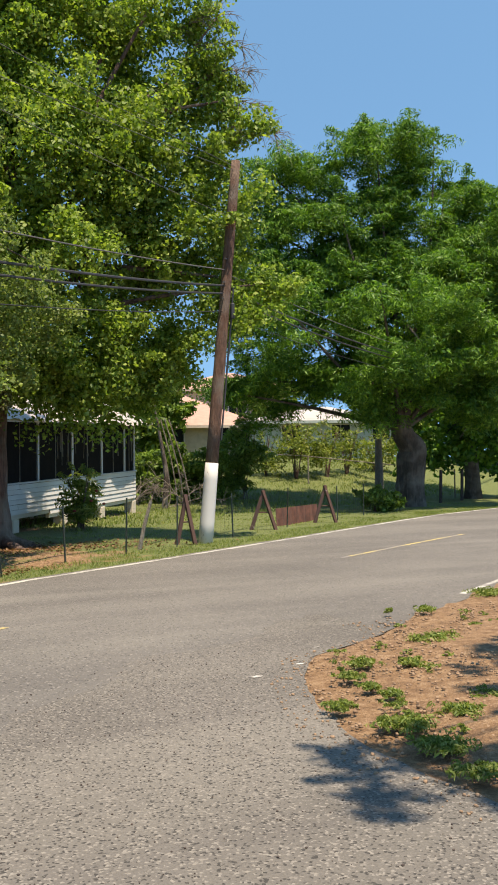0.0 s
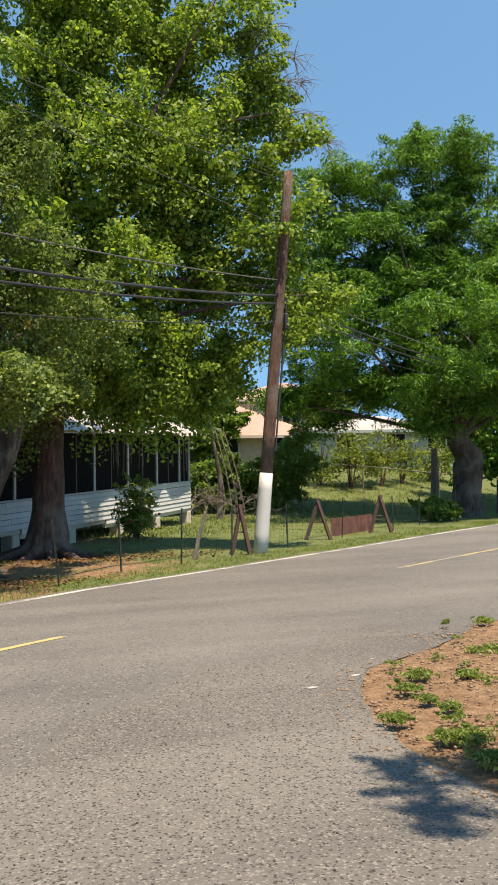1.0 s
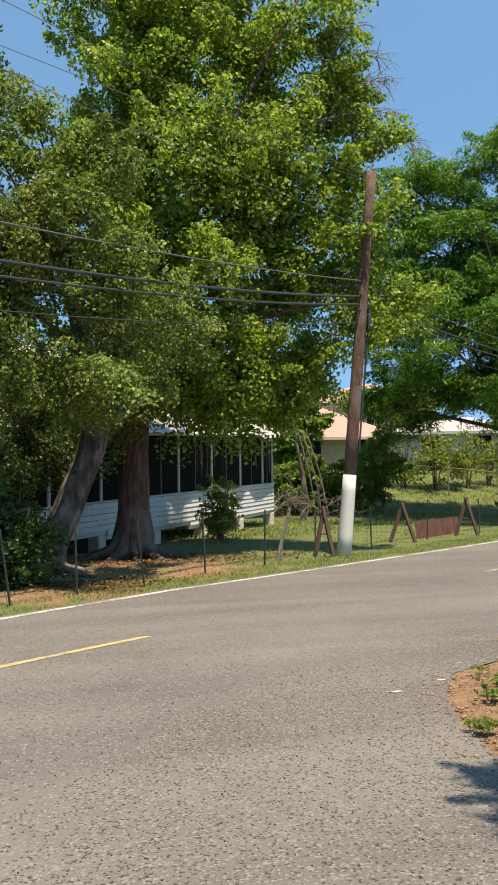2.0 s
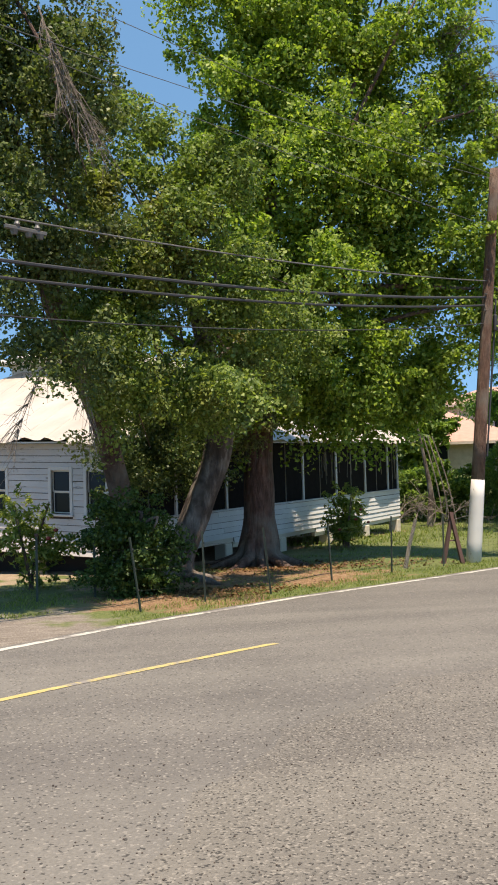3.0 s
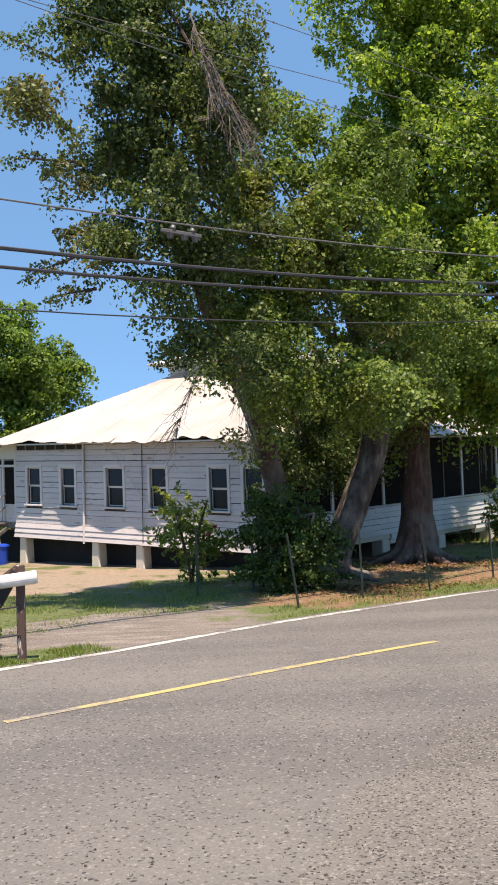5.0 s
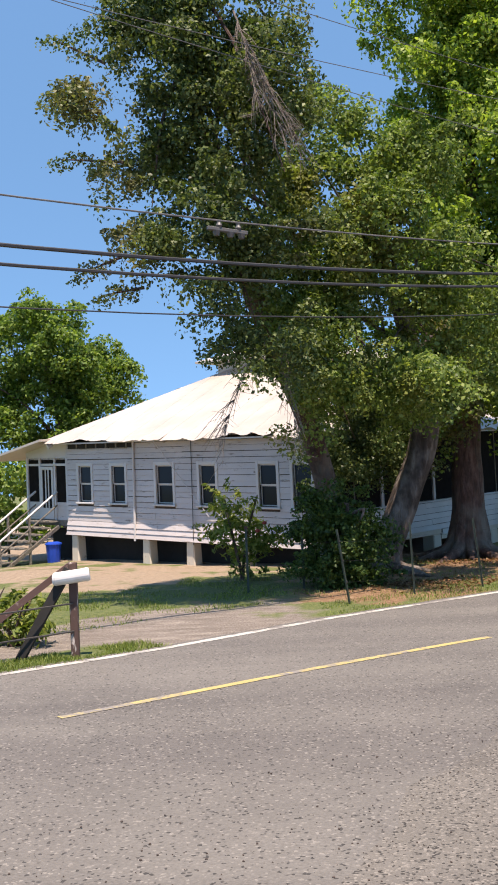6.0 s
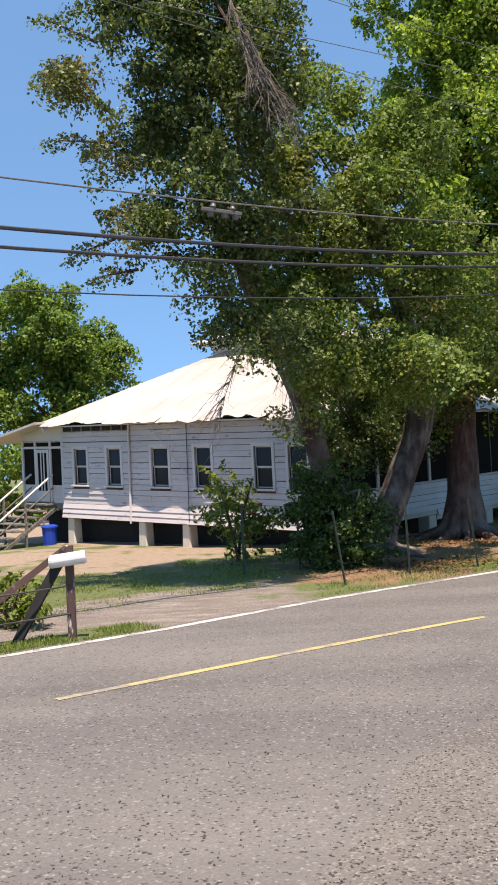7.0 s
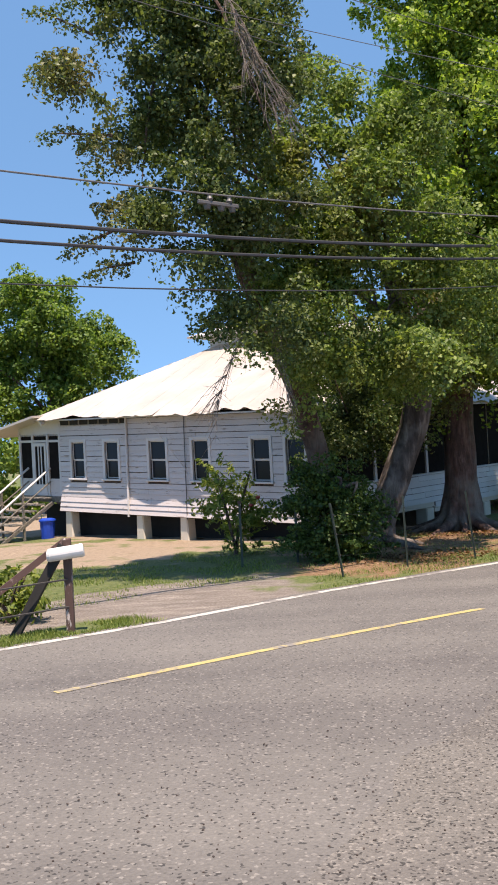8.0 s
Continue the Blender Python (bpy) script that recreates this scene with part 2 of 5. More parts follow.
def part(name, bm, material, parent=None, label="", smooth=False):
    bmesh.ops.recalc_face_normals(bm, faces=bm.faces)
    me = bpy.data.meshes.new(name)
    bm.to_mesh(me)
    bm.free()
    if material:
        me.materials.append(material)
    if smooth:
        me.polygons.foreach_set("use_smooth", [True] * len(me.polygons))
    ob = new(name, me)
    if parent:
        ob.parent = parent
    if label:
        tagged(ob, label)
    return ob


def thing(name, m, label, category, group="", kind=""):
    ob = new(name)
    ob.empty_display_size = 0.2
    ob.matrix_world = m
    return tagged(ob, label, category, group, kind)


def add_box(bm, lo, hi, m=None, bevel=0.0):
    size = Vector(hi) - Vector(lo)
    mid = (Vector(hi) + Vector(lo)) / 2
    mat = Matrix.Translation(mid) @ Matrix.Diagonal((*size, 1))
    if m is not None:
        mat = m @ mat
    r = bmesh.ops.create_cube(bm, size=1, matrix=mat)
    if bevel:
        edges = list({e for v in r["verts"] for e in v.link_edges})
        bmesh.ops.bevel(bm, geom=edges, offset=bevel, segments=1, affect="EDGES")
    return bm


def box(lo, hi, m=None, bevel=0.0):
    return add_box(bmesh.new(), lo, hi, m, bevel)


def add_tube(bm, points, radii, sides=8, wobble=0.0, seed=0, caps=True):
    """A tapered tube along the points."""
    pts = [Vector(p) for p in points]
    if not isinstance(radii, (list, tuple)):
        radii = [radii] * len(pts)
    rings = []
    side = None
    for i, p in enumerate(pts):
        d = (pts[min(i + 1, len(pts) - 1)] - pts[max(i - 1, 0)]).normalized()
        if side is None:
            side = d.orthogonal().normalized()
        side = (side - d * side.dot(d)).normalized()
        other = d.cross(side)
        ring = []
        for k in range(sides):
            a = 2 * math.pi * k / sides
            r = radii[i]
            if wobble:
                r *= 1 + wobble * noise.noise(Vector((math.cos(a) * 1.6 + seed, math.sin(a) * 1.6, p.z * 0.7 + i * 0.1))) \
                    + 0.5 * wobble * math.sin(5 * a + seed + p.z * 0.4)
            ring.append(bm.verts.new(p + (side * math.cos(a) + other * math.sin(a)) * r))
        rings.append(ring)
    for a, b in zip(rings, rings[1:]):
        for k in range(sides):
            bm.faces.new((a[k], a[(k + 1) % sides], b[(k + 1) % sides], b[k]))
    if caps:
        bm.faces.new(rings[0][::-1])
        bm.faces.new(rings[-1])
    return bm


def tube(points, radii, sides=8, wobble=0.0, seed=0):
    return add_tube(bmesh.new(), points, radii, sides, wobble, seed)


def bend(points, steps=5, sag=None):
    """A smooth line through the points."""
    pts = [Vector(p) for p in points]
    out = []
    for i in range(len(pts) - 1):
        p0, p1, p2, p3 = pts[max(i - 1, 0)], pts[i], pts[i + 1], pts[min(i + 2, len(pts) - 1)]
        for k in range(steps):
            t = k / steps
            out.append(0.5 * ((2 * p1) + (p2 - p0) * t + (2 * p0 - 5 * p1 + 4 * p2 - p3) * t * t + (3 * p1 - p0 - 3 * p2 + p3) * t ** 3))
    return out + [pts[-1]]


def smooth(a, b, x):
    t = np.clip((np.asarray(x, float) - a) / (b - a), 0, 1)
    return t * t * (3 - 2 * t)


def fast_mesh(name, verts, quads, material, parent=None):
    """A large mesh of quads out of arrays."""
    me = bpy.data.meshes.new(name)
    nv, nq = len(verts), len(quads)
    me.vertices.add(nv)
    me.vertices.foreach_set("co", np.asarray(verts, np.float32).ravel())
    me.loops.add(nq * 4)
    me.loops.foreach_set("vertex_index", np.asarray(quads, np.int32).ravel())
    me.polygons.add(nq)
    me.polygons.foreach_set("loop_start", np.arange(nq, dtype=np.int32) * 4)
    me.update(calc_edges=True)
    me.materials.append(material)
    ob = new(name, me)
    if parent:
        ob.parent = parent
    return ob


# ---- road and ground ----
ROAD_KEYS = np.array([(-60, -45), (-30, -13.6), (-12, 0.9), (-2.0, 8.55), (2.74, 11.96), (10.89, 17.0), (17.15, 20.65), (26, 25.3), (40, 31.6), (60, 39), (100, 50)], float)


def road_line():
    pts = bend([(x, y, 0) for x, y in ROAD_KEYS], 14)
    return np.array([(p.x, p.y) for p in pts])


CENTRE = road_line()
_d = np.gradient(CENTRE, axis=0)
_d /= np.linalg.norm(_d, axis=1)[:, None]
NORMAL = np.stack([-_d[:, 1], _d[:, 0]], 1)
ALONG = np.concatenate([[0], np.cumsum(np.linalg.norm(np.diff(CENTRE, axis=0), axis=1))])


def road_frame(x, y):
    """How far along the road and how far beyond its centre a place lies."""
    x, y = np.atleast_1d(np.asarray(x, float)), np.atleast_1d(np.asarray(y, float))
    d2 = (x[:, None] - CENTRE[None, :, 0]) ** 2 + (y[:, None] - CENTRE[None, :, 1]) ** 2
    i = np.argmin(d2, 1)
    off = (x - CENTRE[i, 0]) * NORMAL[i, 0] + (y - CENTRE[i, 1]) * NORMAL[i, 1]
    return ALONG[i], off


def rise(x, y):
    """The height of the ground: flat by the road, climbing gently beyond the yard."""
    x, y = np.atleast_1d(np.asarray(x, float)), np.atleast_1d(np.asarray(y, float))
    _, q = road_frame(x, y)
    a = 0.83 * x + 0.56 * y
    z = 2.4 * smooth(9, 25, q) * smooth(32, 52, a)
    z = z + 0.03 * np.sin(x * 0.9 + 0.4 * y) * np.sin(y * 0.7) * smooth(3.6, 6, np.abs(q))
    return z


def zg(x, y):
    return float(rise(x, y)[0])


def at_road(s_x, off):
    """A place by its x on the road's centre and its way beyond it."""
    i = int(np.argmin(np.abs(CENTRE[:, 0] - s_x)))
    return CENTRE[i] + NORMAL[i] * off


# the mouth of the side road, on which the camera stands, and the bare bank beside it
def bank_edge(y):
    """The x at which the bare bank begins, by y."""
    return np.interp(y, [-20, 0, 3.5, 4.4, 5.7, 6.7, 7.6, 8.5, 9.3], [7.5, 5.0, 4.1, 3.75, 3.75, 4.0, 4.4, 5.0, 6.6])


def build_ground():
    xs = np.concatenate([np.linspace(-2500, -80, 9), np.linspace(-60, -14, 18), np.arange(-12, 34, 0.42), np.linspace(36, 80, 22), np.linspace(100, 2500, 9)])
    ys = np.concatenate([np.linspace(-2500, -60, 8), np.linspace(-40, -2, 12), np.arange(0, 46, 0.42), np.linspace(48, 90, 20), np.linspace(110, 2500, 9)])
    X, Y = np.meshgrid(xs, ys)
    x, y = X.ravel(), Y.ravel()
    s, q = road_frame(x, y)
    z = rise(x, y)
    paved = ((q > -3.5) & (q < np.interp(x, [-3, 2.5, 9, 25, 40], [2.2, 2.5, 2.9, 4.2, 4.2]))) | ((q < 0) & (q > -40) & (x < bank_edge(y) - 0.9) & (x > -9))
    z = np.where(paved, -0.03, z)
    bank = (q < -4.25) & (x > bank_edge(y) + 0.25)
    z = z + np.where(bank, 0.03 + 0.09 * smooth(0.2, 1.6, x - bank_edge(y)) * smooth(4.2, 5.6, -q), 0)
    n = np.array([noise.noise(Vector((a * 0.8, b * 0.8, 0))) for a, b in zip(x, y)])
    z = z + np.where(paved, 0, 0.035 * n) * (np.abs(x) < 60) * smooth(4.3, 5.6, np.abs(q))
    nx, ny = len(xs), len(ys)
    i = np.arange(ny - 1)[:, None] * nx + np.arange(nx - 1)[None, :]
    quads = np.stack([i, i + 1, i + nx + 1, i + nx], -1).reshape(-1, 4)
    ob = fast_mesh("ground", np.stack([x, y, z], 1), quads, GROUND)
    ob.data.polygons.foreach_set("use_smooth", [True] * len(ob.data.polygons))
    cover = np.zeros((len(x), 4), np.float32)
    cover[:, 3] = 1
    soil = np.where((q < -3.0) & (x > bank_edge(y) - 1.2), 0.98, 0.0)
    # worn soil under the trees and before the steps, a gravel drive through the gap in the fence
    for cx, cy, r, k in ((4.9, 21.6, 2.6, 0.9), (2.0, 17.3, 2.2, 0.8), (-3.2, 22.8, 4.2, 0.75), (-6.5, 24.5, 3.5, 0.8), (8.3, 23.0, 1.6, 0.3), (2.5, 20.5, 3.0, 0.8), (3.4, 17.0, 1.3, 0.75), (5.4, 19.4, 1.3, 0.8), (7.0, 20.6, 1.2, 0.6), (-0.5, 17.8, 2.0, 0.35)):
        soil = np.maximum(soil, k * np.exp(-((x - cx) ** 2 + (y - cy) ** 2) / (r * r)))
    house = smooth(-1.5, 1.0, (x - 1.45) * 0.648 + (y - 22.7) * 0.761) * smooth(-1, 1, (x - 1.45) * -0.761 + (y - 22.7) * 0.648) * smooth(21, 19, (x - 1.45) * 0.648 + (y - 22.7) * 0.761)
    soil = np.maximum(soil, house * (q > 5))
    drive = smooth(1.0, -0.5, np.abs(q - 3.7) - 1.1) * smooth(2.8, -1.5, x) * (x > -1.7 - 0.5 * (q > 3.3)) * 0.95
    drive = np.maximum(drive, smooth(1.0, -0.5, np.abs(q - 4.6) - 0.9) * smooth(2.0, -1.6, x) * (x > -12))
    drive = np.maximum(drive, 0.7 * smooth(2.6, 1.2, np.abs(x + 5.2 + (y - 14) * 0.35)) * smooth(3, 4, q) * smooth(26, 22, y))
    cover[:, 0], cover[:, 1] = soil, drive
    front_yard = np.exp(-((x + 3.8) ** 2 + (y - 24.5) ** 2) / 36.0)
    cover[:, 0] = np.maximum(cover[:, 0], 0.62 * front_yard * (q > 4.5))
    cover[:, 2] = np.maximum(front_yard * 1.3, house * (x < 3)).clip(0, 1)
    lay = ob.data.color_attributes.new("cover", "FLOAT_COLOR", "POINT")
    lay.data.foreach_set("color", cover.ravel())
    tagged(ob, "green grass and orange-brown soil with bare patches", "ground", kind="structure")
    return ob


build_ground()


def strip(name, lo, hi, material, z, x0=-60.0, x1=100.0, ragged=0.0, parent=None, step=1):
    """A strip of road between two offsets from its centre, with a ragged edge."""
    vs, fs = [], []
    cols = np.linspace(0, 1, 7 if hi is None else 2)
    idx = [i for i in range(len(CENTRE)) if x0 - 0.01 <= CENTRE[i, 0] <= x1 + 0.01]
    for i in idx:
        if callable(lo):
            mid = lo(CENTRE[i, 0])
            a, b = mid - hi, mid + hi
        else:
            a, b = lo, (edge_far(CENTRE[i, 0]) + 0.2 if hi is None else hi)
        a = a + ragged * noise.noise(Vector((ALONG[i] * 1.3, 3.3, 0)))
        b = b + ragged * noise.noise(Vector((ALONG[i] * 1.3, 9.1, 0)))
        for c in cols:
            o = a + (b - a) * c
            p = CENTRE[i] + NORMAL[i] * o
            vs.append((p[0], p[1], z))
    k = len(cols)
    for r in range(len(idx) - 1):
        for c in range(k - 1):
            fs.append((r * k + c, (r + 1) * k + c, (r + 1) * k + c + 1, r * k + c + 1))
    return link_mesh(name, vs, fs, material, parent)


# the centre line is sampled finely enough for straight paint lines
CENTRE_FINE = np.array([(p.x, p.y) for p in bend([(x, y, 0) for x, y in ROAD_KEYS], 60)])
CENTRE = CENTRE_FINE
_d = np.gradient(CENTRE, axis=0)
_d /= np.linalg.norm(_d, axis=1)[:, None]
NORMAL = np.stack([-_d[:, 1], _d[:, 0]], 1)
ALONG = np.concatenate([[0], np.cumsum(np.linalg.norm(np.diff(CENTRE, axis=0), axis=1))])
edge_far = lambda x: float(np.interp(x, [-3, 0.2, 2.5, 5.8, 9, 14.6, 25, 40], [2.40, 2.46, 2.85, 3.18, 3.22, 3.48, 4.5, 4.6]))
edge_near = lambda x: -4.03
road_mid = lambda x: (edge_far(x) - 4.0) / 2
road = strip("road", -4.25, None, ASPHALT, 0.012, ragged=0.07)
tagged(road, "grey worn asphalt two-lane road with painted lines", "road", kind="structure")
far_line = strip("edge_line", edge_far, 0.07, WHITE_LINE, 0.017, ragged=0.025)
tagged(far_line, "worn white painted road edge line", "road marking", kind="structure")
near_line = strip("edge_line", edge_near, 0.055, WHITE_LINE, 0.017, 7.2, 100, ragged=0.02)
tagged(near_line, "worn white painted line by the dirt bank", "road marking", kind="structure")
for a, b in ((-1.97, 2.74), (10.89, 17.15), (24.0, 29.5), (-14, -9.5)):
    dash = strip("centre_line", -0.055, 0.055, YELLOW, 0.017, a, b, ragged=0.015)
    tagged(dash, "worn yellow painted centre dash on asphalt", "road marking", "yellow centre dashes", "structure")


def build_apron(name, label, material, side, k):
    """One side of the paved mouth of the side road: the fine old surfacing, or the coarse patch towards the bank."""
    ys = np.concatenate([np.arange(-14, 2, 1.0), np.arange(2, 12.4, 0.18)])
    vs, fs = [], []
    for y in ys:
        seam = np.interp(y, [-14, 3, 5, 6.5, 8, 9.5, 12], [-2.5, -0.6, 0.4, 1.1, 1.9, 3.2, 5.5]) + 0.3 * noise.noise(Vector((y * 0.9, 4, 1))) + 0.12 * noise.noise(Vector((y * 3.1, 4, 1)))
        right = bank_edge(y) + 0.10 * noise.noise(Vector((y * 2.1, 0, 5))) + 0.05
        seam = min(seam, right - 0.2)
        a, b = (seam, right) if side > 0 else (-9.0 - max(0, (6 - y)) * 0.2, seam)
        for c in range(k):
            vs.append([a + (b - a) * c / (k - 1), y, 0.004])
    s, q = road_frame([v[0] for v in vs], [v[1] for v in vs])
    for v, o in zip(vs, q):
        lim = -2.9 + 0.5 * noise.noise(Vector((v[0] * 0.7, v[1] * 0.7, 2)))
        v[2] = 0.018 if o < lim else -0.05
    for r in range(len(ys) - 1):
        for c in range(k - 1):
            i = r * k + c
            fs.append((i, i + 1, i + k + 1, i + k))
    tagged(link_mesh(name, vs, fs, material), label, "pavement", kind="structure")


build_apron("pavement", "coarse pitted grey asphalt of a side road mouth", APRON, 1, 18)
build_apron("pavement", "worn grey asphalt where the side road meets the road", ASPHALT, -1, 18)


# ---- the house ----
HU, HV = Vector((-0.761, 0.648, 0)), Vector((0.648, 0.761, 0))
HOUSE = Matrix(((HU.x, HV.x, 0, 1.45), (HU.y, HV.y, 0, 22.7), (0, 0, 1, 0), (0, 0, 0, 1)))  # u along the front, v along the porch
U1, V1 = 9.5, 19.2
EAVE, FLOOR, SKIRT = 3.6, 1.22, 0.80
OVER = 0.42
house = thing("house", HOUSE, "old white clapboard house raised on piers under a metal hip roof", "house")
WINDOWS = [(0.27, 0.83), (1.35, 1.92), (3.40, 3.97), (4.98, 5.62), (6.90, 7.46), (8.38, 8.94)]
WIN_LO, WIN_HI = 1.80, 2.84


def board_mesh(length, height, lean=0.022, thick=0.018):
    """One clapboard: its lower edge stands proud."""
    bm = bmesh.new()
    co = [(0, -thick - lean, 0), (0, -thick, height), (0, 0.0, height), (0, -0.003, 0)]
    a = [bm.verts.new(c) for c in co]
    b = [bm.verts.new((length, c[1], c[2])) for c in co]
    for k in range(4):
        bm.faces.new((a[k], a[(k + 1) % 4], b[(k + 1) % 4], b[k]))
    bm.faces.new(a[::-1])
    bm.faces.new(b)
    return bm


BOARDS = {}


def board(length, height, material, parent, m):
    """A clapboard on shared mesh data, laid from m along its x."""
    key = (round(length, 1), round(height, 3), material.name)
    if key not in BOARDS:
        bm = board_mesh(1.0, height)
        bmesh.ops.recalc_face_normals(bm, faces=bm.faces)
        me = bpy.data.meshes.new("board")
        bm.to_mesh(me)
        bm.free()
        me.materials.append(material)
        BOARDS[key] = me
    ob = new("board", BOARDS[key])
    ob.parent = parent
    ob.matrix_local = m @ Matrix.Diagonal((length, 1, 1, 1))
    return ob


def build_house():
    rnd = random.Random(4)
    # walls behind the boards, with real openings
    bm = bmesh.new()
    edges = [0.0] + [e for w in WINDOWS for e in w] + [U1]
    for i in range(len(edges) - 1):
        if i % 2 == 0:
            add_box(bm, (edges[i], 0.0, FLOOR), (edges[i + 1], 0.14, EAVE))
        else:
            add_box(bm, (edges[i], 0.0, FLOOR), (edges[i + 1], 0.14, WIN_LO))
            add_box(bm, (edges[i], 0.0, WIN_HI), (edges[i + 1], 0.14, EAVE))
    wall = part("wall", bm, DARK_WOOD, house, "white clapboard front wall")
    pitch = 0.152
    rows = int((EAVE - FLOOR) / pitch)
    for r in range(rows):
        z = FLOOR + r * pitch
        spans = [(0.0, U1)]
        if z + pitch > WIN_LO - 0.12 and z < WIN_HI + 0.04:
            e = [0.0] + [x for w in WINDOWS for x in (w[0] - 0.09, w[1] + 0.09)] + [U1]
            spans = [(e[i], e[i + 1]) for i in range(0, len(e), 2)]
        else:
            c = 2.5 + rnd.random() * 4
            spans = [(0.0, c), (c + 0.006, U1)]
        for a, b in spans:
            if b - a > 0.05:
                tilt = rnd.uniform(-0.004, 0.004) / max(b - a, 1)
                board(b - a, pitch - 0.012, SIDING, wall, Matrix.Translation((a, rnd.uniform(-0.006, 0.0), z + rnd.uniform(-0.007, 0.007))) @ Matrix.Rotation(tilt, 4, "Y"))
    # the flared skirt of bright boards over the piers
    bm = bmesh.new()
    vs = [(0, -0.01, FLOOR + 0.02), (0, -0.09, SKIRT), (0, -0.05, SKIRT - 0.02), (0, 0.03, FLOOR - 0.05)]
    a = [bm.verts.new(c) for c in vs]
    b = [bm.verts.new((U1, c[1], c[2])) for c in vs]
    for k in range(4):
        bm.faces.new((a[k], a[(k + 1) % 4], b[(k + 1) % 4], b[k]))
    bm.faces.new(a[::-1]); bm.faces.new(b)
    skirt = part("skirt", bm, DARK_WOOD, house, "white boarded skirt over the piers")
    lean = math.atan2(0.07, FLOOR - SKIRT)
    for r in range(3):
        f = r / 3
        for s0, s1 in ((0.0, 4.2 + r * 0.7), (4.206 + r * 0.7, U1)):
            board(s1 - s0, 0.138, SIDING, skirt, Matrix.Translation((s0, -0.095 + 0.07 * f, SKIRT + (FLOOR - SKIRT) * f)) @ Matrix.Rotation(-lean, 4, "X"))
    # windows
    for k, (a, b) in enumerate(WINDOWS):
        build_window(a, b, k)
    for u in (0.25, 2.5, 4.4, 6.1, 9.2):
        bm = bmesh.new()
        add_box(bm, (u - 0.155, -0.06, -0.3), (u + 0.155, 0.26, SKIRT + 0.15), bevel=0.03)
        for v in bm.verts:
            k = 1.2 - 0.4 * (v.co.z + 0.3) / 1.2
            v.co.x = u + (v.co.x - u) * k
        part("pier", bm, PIER, house, "whitewashed concrete pier")
    for u, w, mt in ((6.47, 0.035, TRIM), (4.2, 0.012, CABLE)):
        part("downpipe" if w > 0.03 else "cable", tube([(u, -0.07, EAVE - 0.1), (u + 0.02, -0.08, FLOOR + 0.3), (u, -0.12, SKIRT - 0.06)], w, 6), mt, house)
    part("cable", tube([(5.6, -0.1, EAVE - 0.1), (3.6, -0.12, 1.5)], 0.009, 5), TRIM, house)
    # floor, joist and behind them a near-black sheet painted as crawl space shade
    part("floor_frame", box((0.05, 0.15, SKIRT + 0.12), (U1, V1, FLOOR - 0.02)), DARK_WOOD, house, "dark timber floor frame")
    part("wall", box((U1 - 0.12, 0.15, FLOOR), (U1, V1, EAVE - 0.05)), SIDING, house)
    part("wall", box((0.1, V1 - 0.12, FLOOR), (U1 - 0.15, V1, EAVE - 0.05)), SIDING, house)
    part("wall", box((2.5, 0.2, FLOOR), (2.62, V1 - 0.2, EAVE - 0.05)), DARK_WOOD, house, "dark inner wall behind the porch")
    for v in np.arange(2.5, V1, 2.6):
        for u in (3.0, 6.0, 8.5):
            part("pier", box((u - 0.17, v - 0.17, -0.3), (u + 0.17, v + 0.17, SKIRT + 0.12), bevel=0.02), PIER, house)
    # no boards here: this added sheet puts the underfloor shade into its colour
    part("lattice", box((0.3, 0.6, -0.1), (U1 + 1.6, 0.66, SKIRT + 0.1)), DARK, house, "near-black sheet painted as the shade of the crawl space")


def build_window(a, b, k):
    w = tagged(new("window"), "two-pane sash window in a peeling white frame")
    w.parent = house
    bm = bmesh.new()
    for lo, hi in (((a - 0.09, -0.05, WIN_LO - 0.02), (a, 0.02, WIN_HI + 0.1)), ((b, -0.05, WIN_LO - 0.02), (b + 0.09, 0.02, WIN_HI + 0.1)), ((a, -0.05, WIN_HI), (b, 0.02, WIN_HI + 0.1))):
        add_box(bm, lo, hi, bevel=0.006)
    part("frame", bm, TRIM, w)
    part("sill", box((a - 0.12, -0.10, WIN_LO - 0.07), (b + 0.12, 0.02, WIN_LO - 0.02), bevel=0.008), TRIM, w)
    mid = (WIN_LO + WIN_HI) / 2
    for lo, hi, back in ((WIN_LO, mid, 0.05), (mid, WIN_HI, 0.02)):
        bm = bmesh.new()
        for l2, h2 in (((a, back, lo), (a + 0.025, back + 0.03, hi)), ((b - 0.025, back, lo), (b, back + 0.03, hi)), ((a, back, lo), (b, back + 0.03, lo + 0.025)), ((a, back, hi - 0.03), (b, back + 0.03, hi))):
            add_box(bm, l2, h2)
        sash = part("sash", bm, TRIM, w)
        part("pane", box((a + 0.03, back + 0.012, lo + 0.03), (b - 0.03, back + 0.018, hi - 0.03)), GLASS, sash, "dark glass pane")
    if k in (3, 4):
        part("curtain", box((a + 0.02, 0.10, WIN_LO + 0.02), (b - 0.02, 0.12, WIN_HI - 0.45)), CURTAIN, w, "dark red curtain")


build_house()


